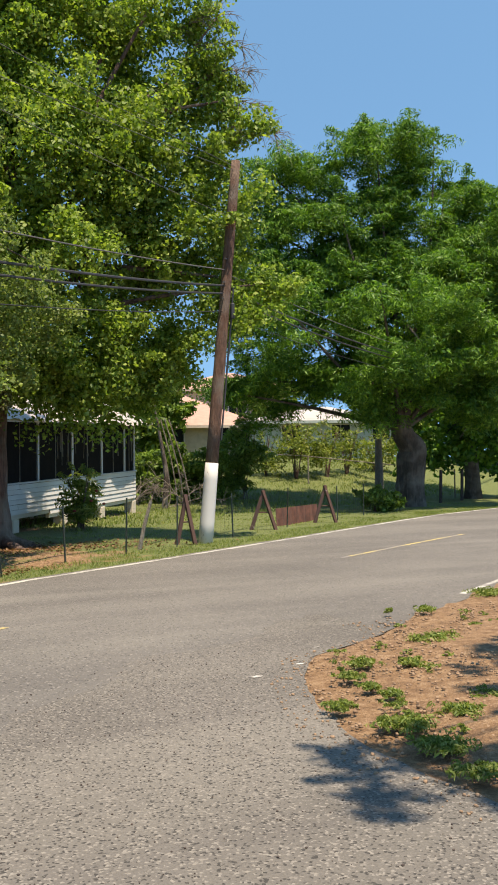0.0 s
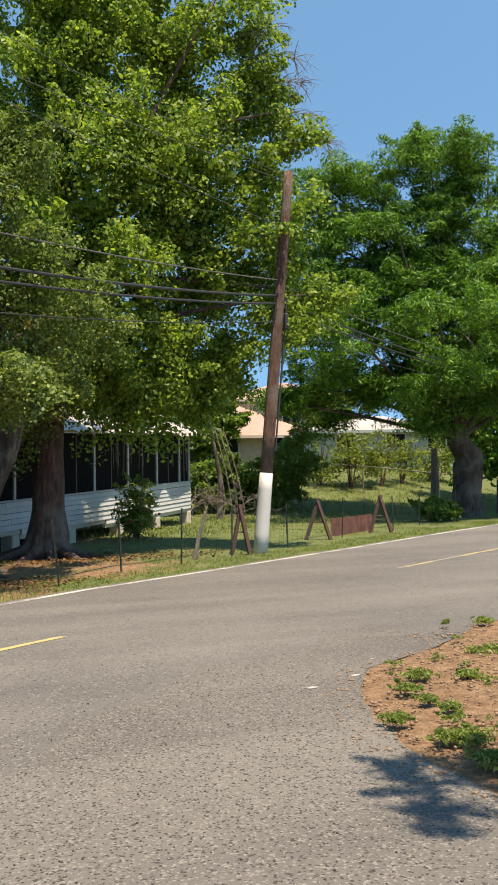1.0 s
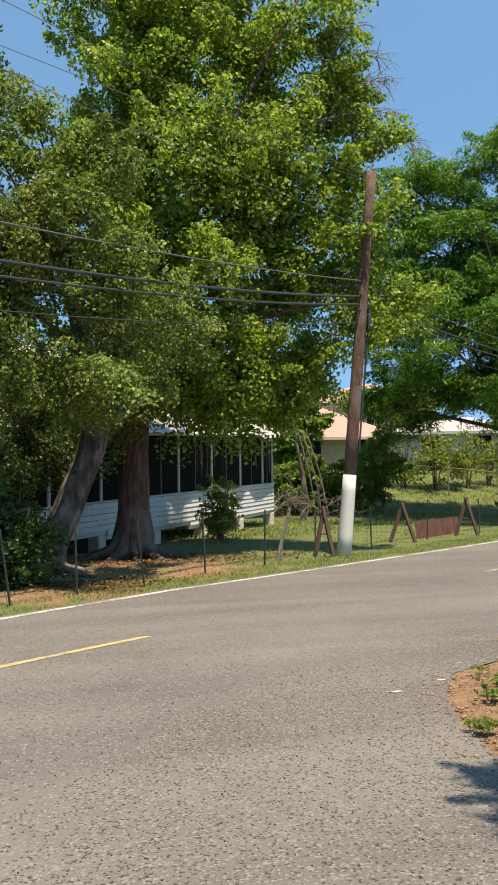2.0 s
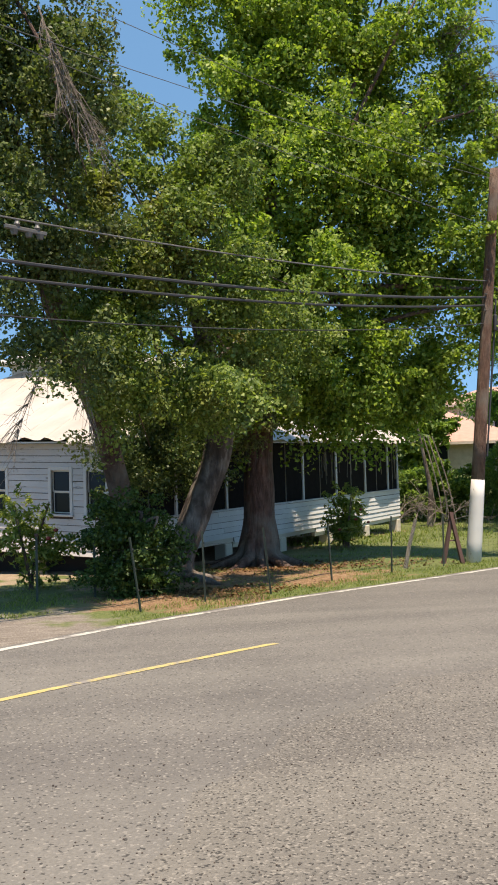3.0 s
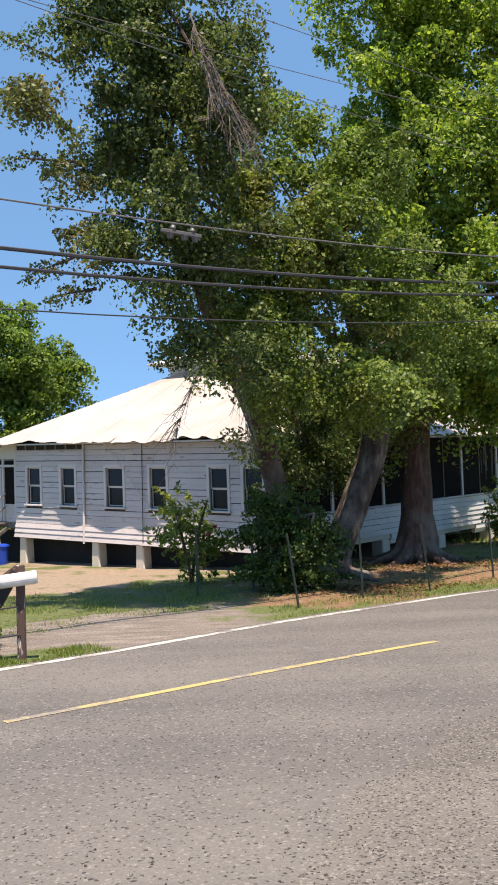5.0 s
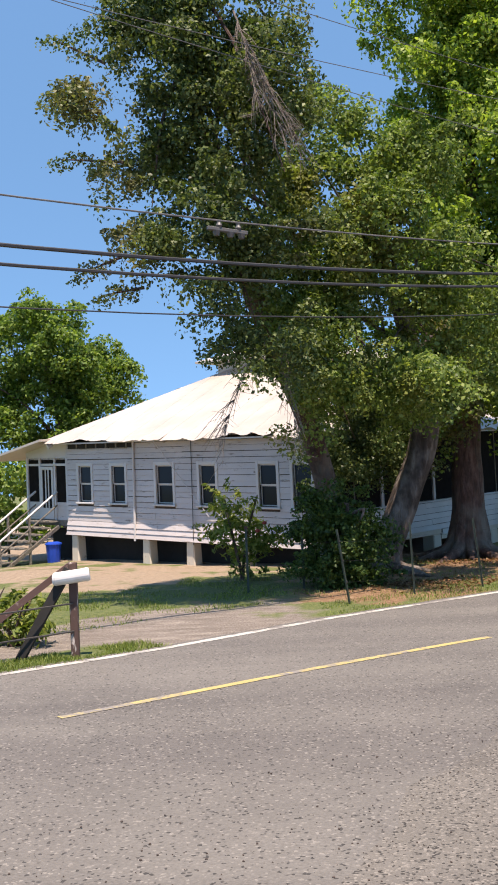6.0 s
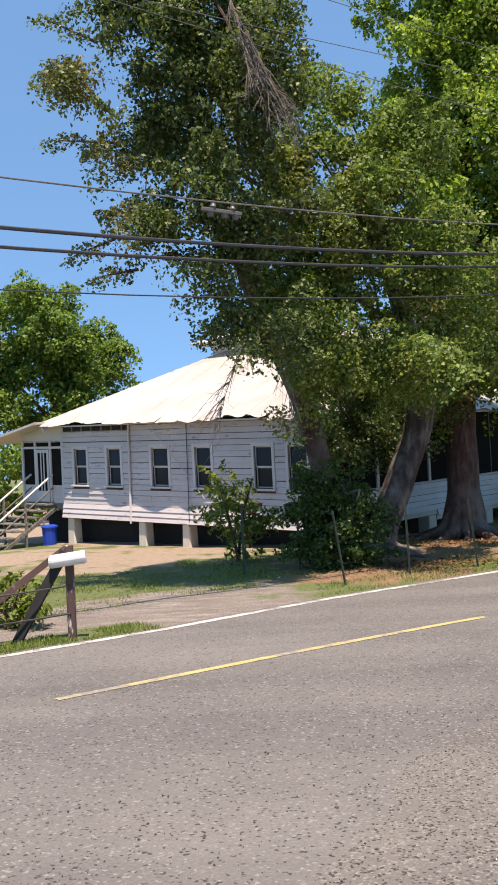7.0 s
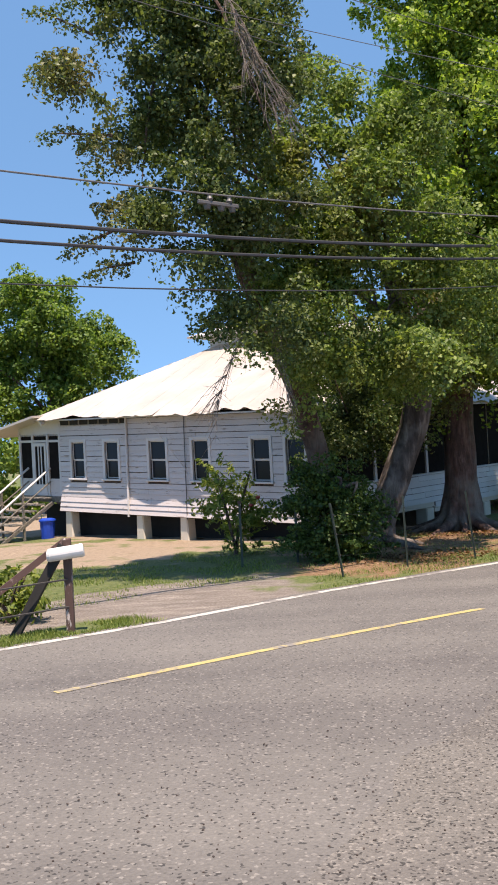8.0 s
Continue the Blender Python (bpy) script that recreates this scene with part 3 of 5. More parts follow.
def build_porch():
    """The long side with its boarded low wall and dark screens."""
    top, bot = 1.59, 0.52
    rnd = random.Random(9)
    low = part("porch_wall", box((0.02, 0.2, bot + 0.36), (0.12, V1, top - 0.02)), DARK_WOOD, house, "white boarded low porch wall, paint streaked")
    pitch = (top - bot) / 7
    flip = Matrix(((0, 1, 0, 0), (1, 0, 0, 0), (0, 0, 1, 0), (0, 0, 0, 1)))
    for r in range(7):
        cuts = [0.05, 3.5 + rnd.random() * 2, 8.5 + rnd.random() * 2, 13.5 + rnd.random() * 2, V1]
        first = (11.0, 5.5)[r] if r < 2 else 0.0
        for a, b in zip(cuts, cuts[1:]):
            a = max(a, first)
            if b - a < 0.2:
                continue
            board(b - a - 0.006, pitch - 0.014, SIDING_BRIGHT, low, Matrix.Translation((rnd.uniform(-0.006, 0) + 0.015, a, bot + r * pitch + rnd.uniform(-0.006, 0.006))) @ flip)
    part("ledge", box((-0.06, 0.1, top), (0.16, V1 + 0.02, top + 0.05), bevel=0.01), TRIM, house)
    for a, b, k in ((0.2, 5.5, 2), (5.5, 11.0, 1), (11.0, V1, 0)):
        part("sill_beam", box((0.03, a, bot + k * pitch - 0.14), (0.15, b, bot + k * pitch + 0.04)), PIER, house, "stained timber sill beam")
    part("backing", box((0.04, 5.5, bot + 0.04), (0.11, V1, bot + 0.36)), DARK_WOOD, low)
    for v in (0.12, 2.6, 5.2, 7.7, 10.2, 12.9, 15.6, 18.0, 19.12):
        part("post", box((0.0, v - 0.055, top + 0.05), (0.11, v + 0.055, EAVE - 0.05), bevel=0.008), TRIM, house, "white porch post")
    # solid sheets whose near-black colour stands for the shaded porch inside
    for a, b in ((0.2, 2.55), (2.65, 5.15), (5.25, 7.65), (7.75, 10.15), (10.25, 12.85), (12.95, 15.55), (15.65, 17.95), (18.05, 19.07)):
        part("screen", box((0.05, a - 0.03, top + 0.05), (0.06, b + 0.03, EAVE - 0.05)), SCREEN, house, "torn insect screen, near-black with the porch's shade painted in")
        part("screen_bar", box((0.03, (a + b) / 2 - 0.018, top + 0.05), (0.045, (a + b) / 2 + 0.018, EAVE - 0.05)), GREY_WOOD, house)
    # pale strips added in the end bays as painted streaks of light through the porch
    for k in range(17):
        v, z1 = 11.6 + 7.3 * rnd.random(), EAVE - 0.15 - 0.5 * rnd.random()
        part("torn_strip", tube(bend([(0.035, v, z1), (0.035, v + rnd.uniform(-0.05, 0.05), z1 - 0.4), (0.035, v + rnd.uniform(-0.08, 0.08), z1 - rnd.uniform(0.6, 1.3))], 3), rnd.uniform(0.008, 0.02), 4), GREY_WOOD, house)
    for v in (2.2, 5.2, 8.6, 12.2, 15.6, 19.0):
        bm = box((-0.02, v - 0.2, -0.3), (0.36, v + 0.2, bot + (0.16 if v < 5.5 else 0.02 if v < 11 else -0.1)), bevel=0.03)
        part("pier", bm, PIER, house, "whitewashed concrete pier")


build_porch()


def build_roof():
    """Hip roof of long metal sheets, each with its ribs and an uneven lower edge."""
    u0, u1, v0, v1 = -OVER - 0.1, U1 + 0.77, -OVER, V1 + 0.6
    half = (u1 - u0) / 2
    um = (u0 + u1) / 2
    slope = math.tan(radians(26.5))
    zr = EAVE + half * slope
    roof = tagged(new("roof"), "sun-bleached white sheet metal hip roof, edges bent")
    roof.parent = house
    rnd = random.Random(2)

    def sheet(p, along, up, width, run, clip):
        """Sheets side by side from p; along the eave, up the slope; clip gives the length at each end."""
        n = max(2, int(round(width / 0.76)))
        for i in range(n):
            a, b = width * i / n, width * (i + 1) / n
            cols = 9
            droop = rnd.uniform(-0.08, 0.09)
            vs, fs = [], []
            for c in range(cols):
                x = a + (b - a + 0.03) * c / (cols - 1)
                rib = 0.004 * (0.5 + 0.5 * math.cos(c * math.pi)) + (0.010 if c in (0, cols - 1) else 0)
                lo, hi = -0.06 + 0.11 * noise.noise(Vector((x * 1.1, p.x, 0))), clip(x)
                for k, f in enumerate((0, 0.06, 0.5, 1)):
                    q = p + along * x + up * (lo + (hi - lo) * f) + Vector((0, 0, rib))
                    if k == 0:
                        q.z -= droop * (0.5 + 0.5 * math.sin(c * 0.8 + i)) + 0.02
                    vs.append(q)
            for c in range(cols - 1):
                for k in range(3):
                    j = c * 4 + k
                    fs.append((j, j + 4, j + 5, j + 1))
            link_mesh("sheet", vs, fs, ROOF, roof)

    rise_len = math.sqrt(1 + slope * slope)
    up_f = Vector((0, 1, slope))
    wid = u1 - u0
    sheet(Vector((u0, v0, EAVE)), Vector((1, 0, 0)), up_f, wid, 0, lambda x: max(0.05, min(x, wid - x)))
    deep = v1 - v0
    lim = lambda x: max(0.05, min(half, x, deep - x))
    sheet(Vector((u0, v0, EAVE)), Vector((0, 1, 0)), Vector((1, 0, slope)), deep, 0, lim)
    sheet(Vector((u1, v0, EAVE)), Vector((0, 1, 0)), Vector((-1, 0, slope)), deep, 0, lim)
    sheet(Vector((u0, v1, EAVE)), Vector((1, 0, 0)), Vector((0, -1, slope)), wid, 0, lambda x: max(0.05, min(x, wid - x)))
    # eave boards, soffit and rafter ends
    part("soffit", box((u0 + 0.08, v0 + 0.08, EAVE - 0.10), (u1 - 0.08, v1 - 0.08, EAVE - 0.06)), TRIM, house, "white boarded soffit")
    # a solid strip, its colour painting the shade between the rafter ends
    part("rafter_gap", box((6.5, -0.085, EAVE - 0.24), (9.35, -0.055, EAVE - 0.11)), DARK, house, "near-black strip painted as the shade where the eave board is missing")
    for u in np.arange(6.7, 9.3, 0.44):
        part("rafter_end", box((u, -0.1, EAVE - 0.235), (u + 0.05, -0.05, EAVE - 0.11)), GREY_WOOD, house)
    # the raised cap on the ridge
    cap = tagged(new("roof_cap"), "small raised white metal roof cap")
    cap.parent = house
    zc = zr - 0.35
    cu0, cu1, cv0, cv1 = um - 1.9, um + 2.2, 3.2, 9.0
    part("cap_wall", box((cu0 + 0.5, cv0 + 0.5, zc - 1.0), (cu1 - 0.5, cv1 - 0.5, zc + 0.03)), TRIM, cap)
    hh = (cu1 - cu0) / 2
    r0, r1 = (um + 0.15, cv0 + hh, zc + 0.75), (um + 0.15, cv1 - hh, zc + 0.75)
    c = [(cu0, cv0, zc), (cu1, cv0, zc), (cu1, cv1, zc), (cu0, cv1, zc)]
    link_mesh("cap_roof", c + [r0, r1] + [(x, y, z - 0.06) for x, y, z in c], [(0, 1, 4), (1, 2, 5, 4), (2, 3, 5), (3, 0, 4, 5), (6, 7, 1, 0), (7, 8, 2, 1), (8, 9, 3, 2), (9, 6, 0, 3), (9, 8, 7, 6)], ROOF, cap)


build_roof()


def sag(root):
    """The old frame has sunk towards its near corner: settle every part of it."""
    for o in [c for c in root.children_recursive if c.type == "MESH"]:
        m = o.matrix_basis.copy()
        p = o.parent
        while p is not None and p != root:
            m = p.matrix_basis @ m
            p = p.parent
        if o.data.users > 1:
            o.data = o.data.copy()
        shear = Matrix(((1, 0, 0, 0), (0, 1, 0, 0), (0.04, 0.027, 1, -0.38), (0, 0, 0, 1)))
        o.data.transform(shear @ m)
    for o in root.children_recursive:
        o.matrix_basis = Matrix.Identity(4)


def build_entry():
    """The screened entry at the end of the front, its door, steps and hand rails."""
    a, b = U1, 11.5
    part("entry_wall", box((a, 0.02, FLOOR), (b, 0.12, 1.75)), SIDING, house, "white boarded entry wall")
    part("entry_wall", box((b, 0.02, FLOOR), (b + 0.1, 3.0, 3.15)), SIDING, house)
    part("entry_wall", box((a, 0.03, 3.05), (b + 0.1, 0.11, 3.5)), TRIM, house)
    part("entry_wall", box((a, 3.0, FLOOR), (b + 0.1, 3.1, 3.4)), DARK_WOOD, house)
    part("entry_floor", box((a, 0.02, FLOOR - 0.18), (b + 0.2, 3.0, FLOOR)), GREY_WOOD, house)
    for u in (a + 0.04, 10.12, 10.86, b):
        part("entry_post", box((u - 0.04, -0.02, FLOOR), (u + 0.04, 0.06, 3.1), bevel=0.006), TRIM, house)
    part("entry_rail", box((a, -0.01, 2.86), (b, 0.05, 2.93)), TRIM, house)
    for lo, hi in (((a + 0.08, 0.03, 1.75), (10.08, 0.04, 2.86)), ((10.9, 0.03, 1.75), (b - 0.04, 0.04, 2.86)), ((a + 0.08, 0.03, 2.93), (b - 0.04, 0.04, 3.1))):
        part("screen", box(lo, hi), SCREEN, house, "insect screen, near-black with the entry's shade painted in")
    door = tagged(new("door"), "white screen door with dark vertical panels, closed")
    door.parent = house
    bm = bmesh.new()
    for lo, hi in (((10.18, -0.03, FLOOR + 0.02), (10.27, 0.01, 2.84)), ((10.72, -0.03, FLOOR + 0.02), (10.81, 0.01, 2.84)), ((10.27, -0.03, 2.74), (10.72, 0.01, 2.84)), ((10.27, -0.03, FLOOR + 0.02), (10.72, 0.01, FLOOR + 0.35)), ((10.40, -0.025, FLOOR + 0.35), (10.45, 0.005, 2.74)), ((10.54, -0.025, FLOOR + 0.35), (10.59, 0.005, 2.74))):
        add_box(bm, lo, hi)
    part("door_frame", bm, TRIM, door)
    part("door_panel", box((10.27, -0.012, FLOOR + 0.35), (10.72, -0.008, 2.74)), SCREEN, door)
    # lean-to roof over the entry
    vs = [(9.9, -0.7, 3.68), (12.9, -0.7, 3.08), (12.9, 3.4, 3.12), (9.9, 3.4, 3.72)]
    link_mesh("entry_roof", vs + [(x, y, z - 0.07) for x, y, z in vs], [(0, 1, 2, 3), (7, 6, 5, 4), (0, 4, 5, 1), (1, 5, 6, 2), (2, 6, 7, 3), (3, 7, 4, 0)], ROOF, house, "sloping white metal entry roof")
    stairs = tagged(new("stairs"), "weathered grey timber steps with thin hand rails")
    stairs.parent = house
    for k in range(7):
        z, v = FLOOR - 0.02 - 0.175 * k, -0.05 - 0.29 * k
        part("tread", box((9.95, v - 0.31, z - 0.045), (11.1, v, z), bevel=0.006), GREY_WOOD, stairs)
    for u in (9.98, 11.05):
        bm = bmesh.new()
        add_tube(bm, [(u, 0.0, FLOOR - 0.18), (u, -2.15, -0.15)], 0.07, 4)
        part("stringer", bm, GREY_WOOD, stairs)
        part("hand_rail", tube([(u, -0.05, FLOOR + 0.85), (u, -2.2, 0.72)], 0.035, 6), TRIM, stairs)
        part("hand_rail", tube([(u, -0.05, FLOOR + 0.45), (u, -2.2, 0.35)], 0.025, 6), GREY_WOOD, stairs)
        for v in (-1.1, -2.15):
            part("rail_post", box((u - 0.03, v - 0.03, -0.15), (u + 0.03, v + 0.03, FLOOR + 0.85 + v * 0.61)), GREY_WOOD, stairs)
    part("lamp", tube([(9.8, -0.3, 3.5), (9.85, -0.45, 3.44)], [0.05, 0.09], 8), TRIM, house, "small white eave lamp")


build_entry()
sag(house)
bin_ob = thing("bin", HOUSE @ Matrix.Translation((9.85, -0.35, 0)), "blue plastic bin under the entry steps", "bin")
part("body", tube([(0, 0, -0.02), (0, 0, 0.5), (0, 0, 0.52)], [0.19, 0.23, 0.25], 14), BLUE, bin_ob)
part("lid", tube([(0, 0, 0.52), (0, 0, 0.56), (0, 0, 0.6)], [0.26, 0.25, 0.15], 14), BLUE, bin_ob)



# ---- trees ----
def scatter_leaves(name, centres, spread, count, size, material, parent, flat=0.55, droop=0.25, seed=1, long=1.6, thin=1.0, upward=0.6):
    """A crown: around every centre a clump of folded leaves."""
    g = np.random.default_rng(seed)
    centres = np.asarray(centres, float)
    n = len(centres) * count
    base = np.repeat(centres, count, 0)
    spread = np.repeat(np.asarray(spread, float) * np.ones(len(centres)), count)
    off = g.normal(size=(n, 3))
    off /= np.linalg.norm(off, axis=1)[:, None]
    r = g.random(n) ** 0.5
    off *= (r * spread)[:, None]
    off[:, 2] *= flat
    off[:, 2] -= droop * spread * (r ** 2)
    pos = base + off
    nor = g.normal(size=(n, 3)) * 0.7 + np.array([0, 0, upward]) + off / spread[:, None] * 0.95
    nor /= np.linalg.norm(nor, axis=1)[:, None]
    t = np.cross(nor, g.normal(size=(n, 3)))
    t /= np.linalg.norm(t, axis=1)[:, None] + 1e-9
    b = np.cross(nor, t)
    s = size * (0.6 + 0.8 * g.random(n))
    L, W = (s * long / 2)[:, None], (s * thin / 2)[:, None]
    fold = (s * 0.12)[:, None]
    v = np.stack([pos - t * L, pos + b * W + nor * fold, pos + t * L - nor * fold, pos - b * W + nor * fold], 1).reshape(-1, 3)
    # slim sprays bear fewer leaves
    keep = g.random(n) < (spread / spread.max()) ** 1.5 + 0.12
    v = v.reshape(-1, 4, 3)[keep].reshape(-1, 3)
    return fast_mesh(name, v, np.arange(len(v)).reshape(-1, 4), material, parent)


def lobes_to_clumps(lobes, gap, seed, shell=0.6):
    """Clump centres over lobes (x, y, z, rx, ry, rz), thick near their skins, with an uneven outline; and how wide each clump is."""
    g = np.random.default_rng(seed)
    out, slim = [], []
    for x, y, z, rx, ry, rz in lobes:
        vol = 4.2 * rx * ry * rz
        n = int(vol / gap ** 3) + 6
        d = g.normal(size=(n, 3))
        d /= np.linalg.norm(d, axis=1)[:, None]
        r = (shell + (1 - shell) * g.random(n)) * (0.80 + 0.42 * g.random(n) ** 1.6)
        bump = np.array([1 + 0.34 * noise.noise(Vector(k * 2.2 + np.array([x, y, z]))) for k in d])
        p = np.array([x, y, z]) + d * (r * bump)[:, None] * np.array([rx, ry, rz])
        # two thirds of the clumps gather into sprays, so that dark gaps open between them
        m = int(n * 0.68)
        heads = max(2, m // 7)
        pick = g.integers(0, heads, m)
        drift = g.normal(size=(m, 3)) * gap * np.array([0.55, 0.55, 0.5])
        sprays = p[:heads][pick] * 1.0 + drift + (d[:heads][pick] * gap * 0.35)
        sprays[:, 2] -= 0.45 * np.linalg.norm(drift[:, :2], axis=1)
        # thin sprays reach beyond the skin
        k = max(2, n // 6)
        far = (0.80 + 0.25 * g.random(k))[:, None] * d[-k:] * np.array([rx, ry, rz]) + np.array([x, y, z])
        reach = d[-k:] * np.array([1, 1, 0.6]) + np.array([0, 0, 0.15])
        strands = np.concatenate([far + reach * gap * f for f in (0.1, 0.45, 0.8)])
        out.append(np.concatenate([p[:heads], sprays, p[m:], strands]))
        slim.append(np.concatenate([np.ones(heads + m + n - m), np.repeat((0.62, 0.46, 0.32), k)]))
    return np.concatenate(out), np.concatenate(slim)


def inner_leaves(lobes, size, leaf, parent, seed, dense=26.0):
    """Larger filler leaves deep inside a crown, added to block light and darken it."""
    g = np.random.default_rng(seed + 500)
    pos = []
    for x, y, z, rx, ry, rz in lobes:
        n = int(4.2 * rx * ry * rz * 0.4 * dense) + 8
        d = g.normal(size=(n, 3))
        d /= np.linalg.norm(d, axis=1)[:, None]
        pos.append(np.array([x, y, z]) + d * (0.74 * g.random(n) ** 0.4)[:, None] * np.array([rx, ry, rz]))
    return scatter_leaves("inner_leaves", np.concatenate(pos), size, 1, size, leaf, parent, 1.0, 0.0, seed, 1.3, 0.9, 0.2)


def limbs(bm, start, r0, targets, seed, sides=6):
    rnd = random.Random(seed)
    s = Vector(start)
    for p in targets:
        p = Vector(p)
        mid = s.lerp(p, 0.5) + Vector((rnd.uniform(-0.4, 0.4), rnd.uniform(-0.4, 0.4), rnd.uniform(0.0, 0.6)))
        add_tube(bm, bend([s, mid, p], 4), [r0 * (1 - 0.85 * i / 8) for i in range(9)], sides)


def tree(name, label, trunk_pts, trunk_r, bark, lobes, leaf, gap, count, size, spread, seed, wobble=0.16, forks=12, flat=0.55, droop=0.25, long=1.5, thin=1.0, category="tree"):
    base = Vector(trunk_pts[0])
    t = thing(name, Matrix.Translation((base.x, base.y, 0)), label, category)
    inv = Matrix.Translation((-base.x, -base.y, 0))
    pts = [inv @ p for p in bend(trunk_pts, 5)]
    n = len(pts)
    radii = list(np.interp(np.linspace(0, 1, n), np.linspace(0, 1, len(trunk_r)), trunk_r))
    part("trunk", tube(pts, radii, 16, wobble, seed), bark, t, smooth=True)
    lob = [(x - base.x, y - base.y, z, a, b, c) for x, y, z, a, b, c in lobes]
    rnd = random.Random(seed)
    for i, (x, y, z, a, b, c) in enumerate(lob):
        s = pts[min(n - 1, int(n * (0.74 + 0.26 * (i % 3) / 2)))]
        tg = [(x + rnd.uniform(-0.7, 0.7) * a, y + rnd.uniform(-0.7, 0.7) * b, z + rnd.uniform(-0.5, 0.7) * c) for _ in range(max(1, forks // len(lob)))]
        for k, p in enumerate(tg):
            bm = bmesh.new()
            limbs(bm, s, max(0.05, radii[-1] * 0.6), [p], seed + i + k)
            part("limb", bm, bark, t)
    cl, slim = lobes_to_clumps(lob, gap, seed)
    scatter_leaves("crown", cl, slim * spread * (0.7 + 0.6 * np.random.default_rng(seed).random(len(cl))), count, size, leaf, t, flat, droop, seed, long, thin)
    inner_leaves(lob, max(0.09, size * 1.5), leaf, t, seed, 8.0 * (0.2 / max(0.09, size * 1.5)) ** 2 / max(0.5, min(lob[0][3], 1.6)))
    return t


def twigs(parent, name, start, way, n, length, seed, r=0.02, spread=0.5, material=None, hang=0.0):
    """A bare branch that forks into fine twigs, one mesh."""
    rnd = random.Random(seed)
    bm = bmesh.new()
    s, w = Vector(start), Vector(way).normalized()
    tip = s + w * length
    main = bend([s, s.lerp(tip, 0.5) + Vector((0, 0, 0.12 * length)), tip], 4)
    add_tube(bm, main, [r * (1 - 0.8 * i / 8) for i in range(9)], 5)
    for _ in range(n):
        p = main[rnd.randrange(2, 9)]
        d = (w + Vector((rnd.uniform(-1, 1), rnd.uniform(-1, 1), rnd.uniform(-1, 1) - hang)) * spread).normalized()
        l = length * rnd.uniform(0.2, 0.5)
        q = p + d * l
        add_tube(bm, [p, p.lerp(q, 0.5) + Vector((0, 0, 0.05)), q], [r * 0.4, r * 0.28, r * 0.12], 4)
        for _ in range(2):
            f = p.lerp(q, rnd.uniform(0.4, 0.9))
            add_tube(bm, [f, f + Vector((rnd.uniform(-1, 1), rnd.uniform(-1, 1), rnd.uniform(-1, 0.5) - hang)) * l * 0.4], [r * 0.22, r * 0.08], 3)
    return part(name, bm, material or TWIG, parent)


# ---- the trees before the house ----
big = tree("tree", "tall broadleaf tree with a flared brown trunk beside the porch",
           [(5.2, 24.5, -0.15), (5.22, 24.5, 0.35), (5.26, 24.5, 1.2), (5.3, 24.6, 2.6), (5.5, 24.8, 5.5), (5.9, 24.9, 9.5)], [0.82, 0.54, 0.40, 0.36, 0.33, 0.2], BARK,
           [(4.7, 23.6, 5.2, 2.0, 1.8, 1.3), (7.4, 24.2, 5.4, 1.9, 1.8, 1.4), (9.6, 24.0, 5.9, 1.8, 1.5, 1.3), (11.4, 22.9, 6.9, 1.2, 1.0, 1.1), (10.6, 23.6, 8.6, 1.9, 1.6, 1.5),
            (5.3, 23.4, 7.6, 2.2, 1.9, 1.5), (8.0, 24.0, 7.8, 2.3, 1.9, 1.5), (6.4, 23.6, 10.0, 2.6, 2.2, 1.7), (9.4, 24.0, 10.6, 2.1, 1.8, 1.6), (5.3, 24.2, 12.2, 1.9, 1.9, 1.7),
            (7.4, 24.2, 12.8, 2.5, 2.1, 1.8), (9.9, 24.0, 12.9, 1.5, 1.4, 1.3), (4.0, 23.4, 4.5, 1.4, 1.2, 0.8), (6.6, 23.9, 4.5, 1.5, 1.3, 0.8), (8.7, 24.3, 4.6, 1.4, 1.3, 0.8), (3.6, 23.6, 9.8, 1.4, 1.3, 1.4), (11.2, 23.2, 10.4, 1.1, 1.0, 1.1), (9.9, 24.6, 4.6, 1.0, 1.0, 0.9), (10.5, 23.2, 14.3, 0.8, 0.7, 0.7), (10.9, 23.0, 12.7, 0.8, 0.7, 0.7), (11.4, 22.8, 11.2, 0.7, 0.7, 0.6), (9.7, 23.6, 15.8, 1.0, 0.9, 0.9), (7.2, 22.9, 5.0, 1.3, 0.9, 0.8), (5.4, 23.2, 4.1, 1.0, 0.9, 0.6), (7.6, 24.2, 3.9, 0.9, 0.8, 0.5), (8.9, 24.7, 3.9, 0.6, 0.6, 0.5), (6.0, 24.4, 15.2, 2.4, 2.0, 1.9), (8.6, 24.4, 15.2, 1.6, 1.5, 1.5), (12.3, 22.7, 6.7, 0.8, 0.5, 0.3)],
           LEAF_A, 0.66, 160, 0.078, 0.52, 11, forks=18, flat=0.8, droop=0.45)
for k, (a, l, w) in enumerate(((200, 1.15, 0.17), (235, 1.35, 0.2), (262, 0.95, 0.15), (290, 1.2, 0.18), (325, 1.0, 0.16), (20, 1.0, 0.16), (150, 1.1, 0.16))):
    d = Vector((math.cos(radians(a)), math.sin(radians(a)), 0))
    part("root", tube(bend([d * 0.22 + Vector((0, 0, 0.75)), d * 0.52 + Vector((0, 0, 0.24)), d * (0.6 * l + 0.3) + Vector((0, 0, 0.07)), d * (l + 0.5) + Vector((0, 0, -0.08))], 4), [w, w * 1.05, w, w * 0.95, w * 0.9, w * 0.8, w * 0.72, w * 0.65, w * 0.6, w * 0.52, w * 0.45, w * 0.4, w * 0.3], 8, 0.2, k), BARK, big, smooth=True)
spray = []
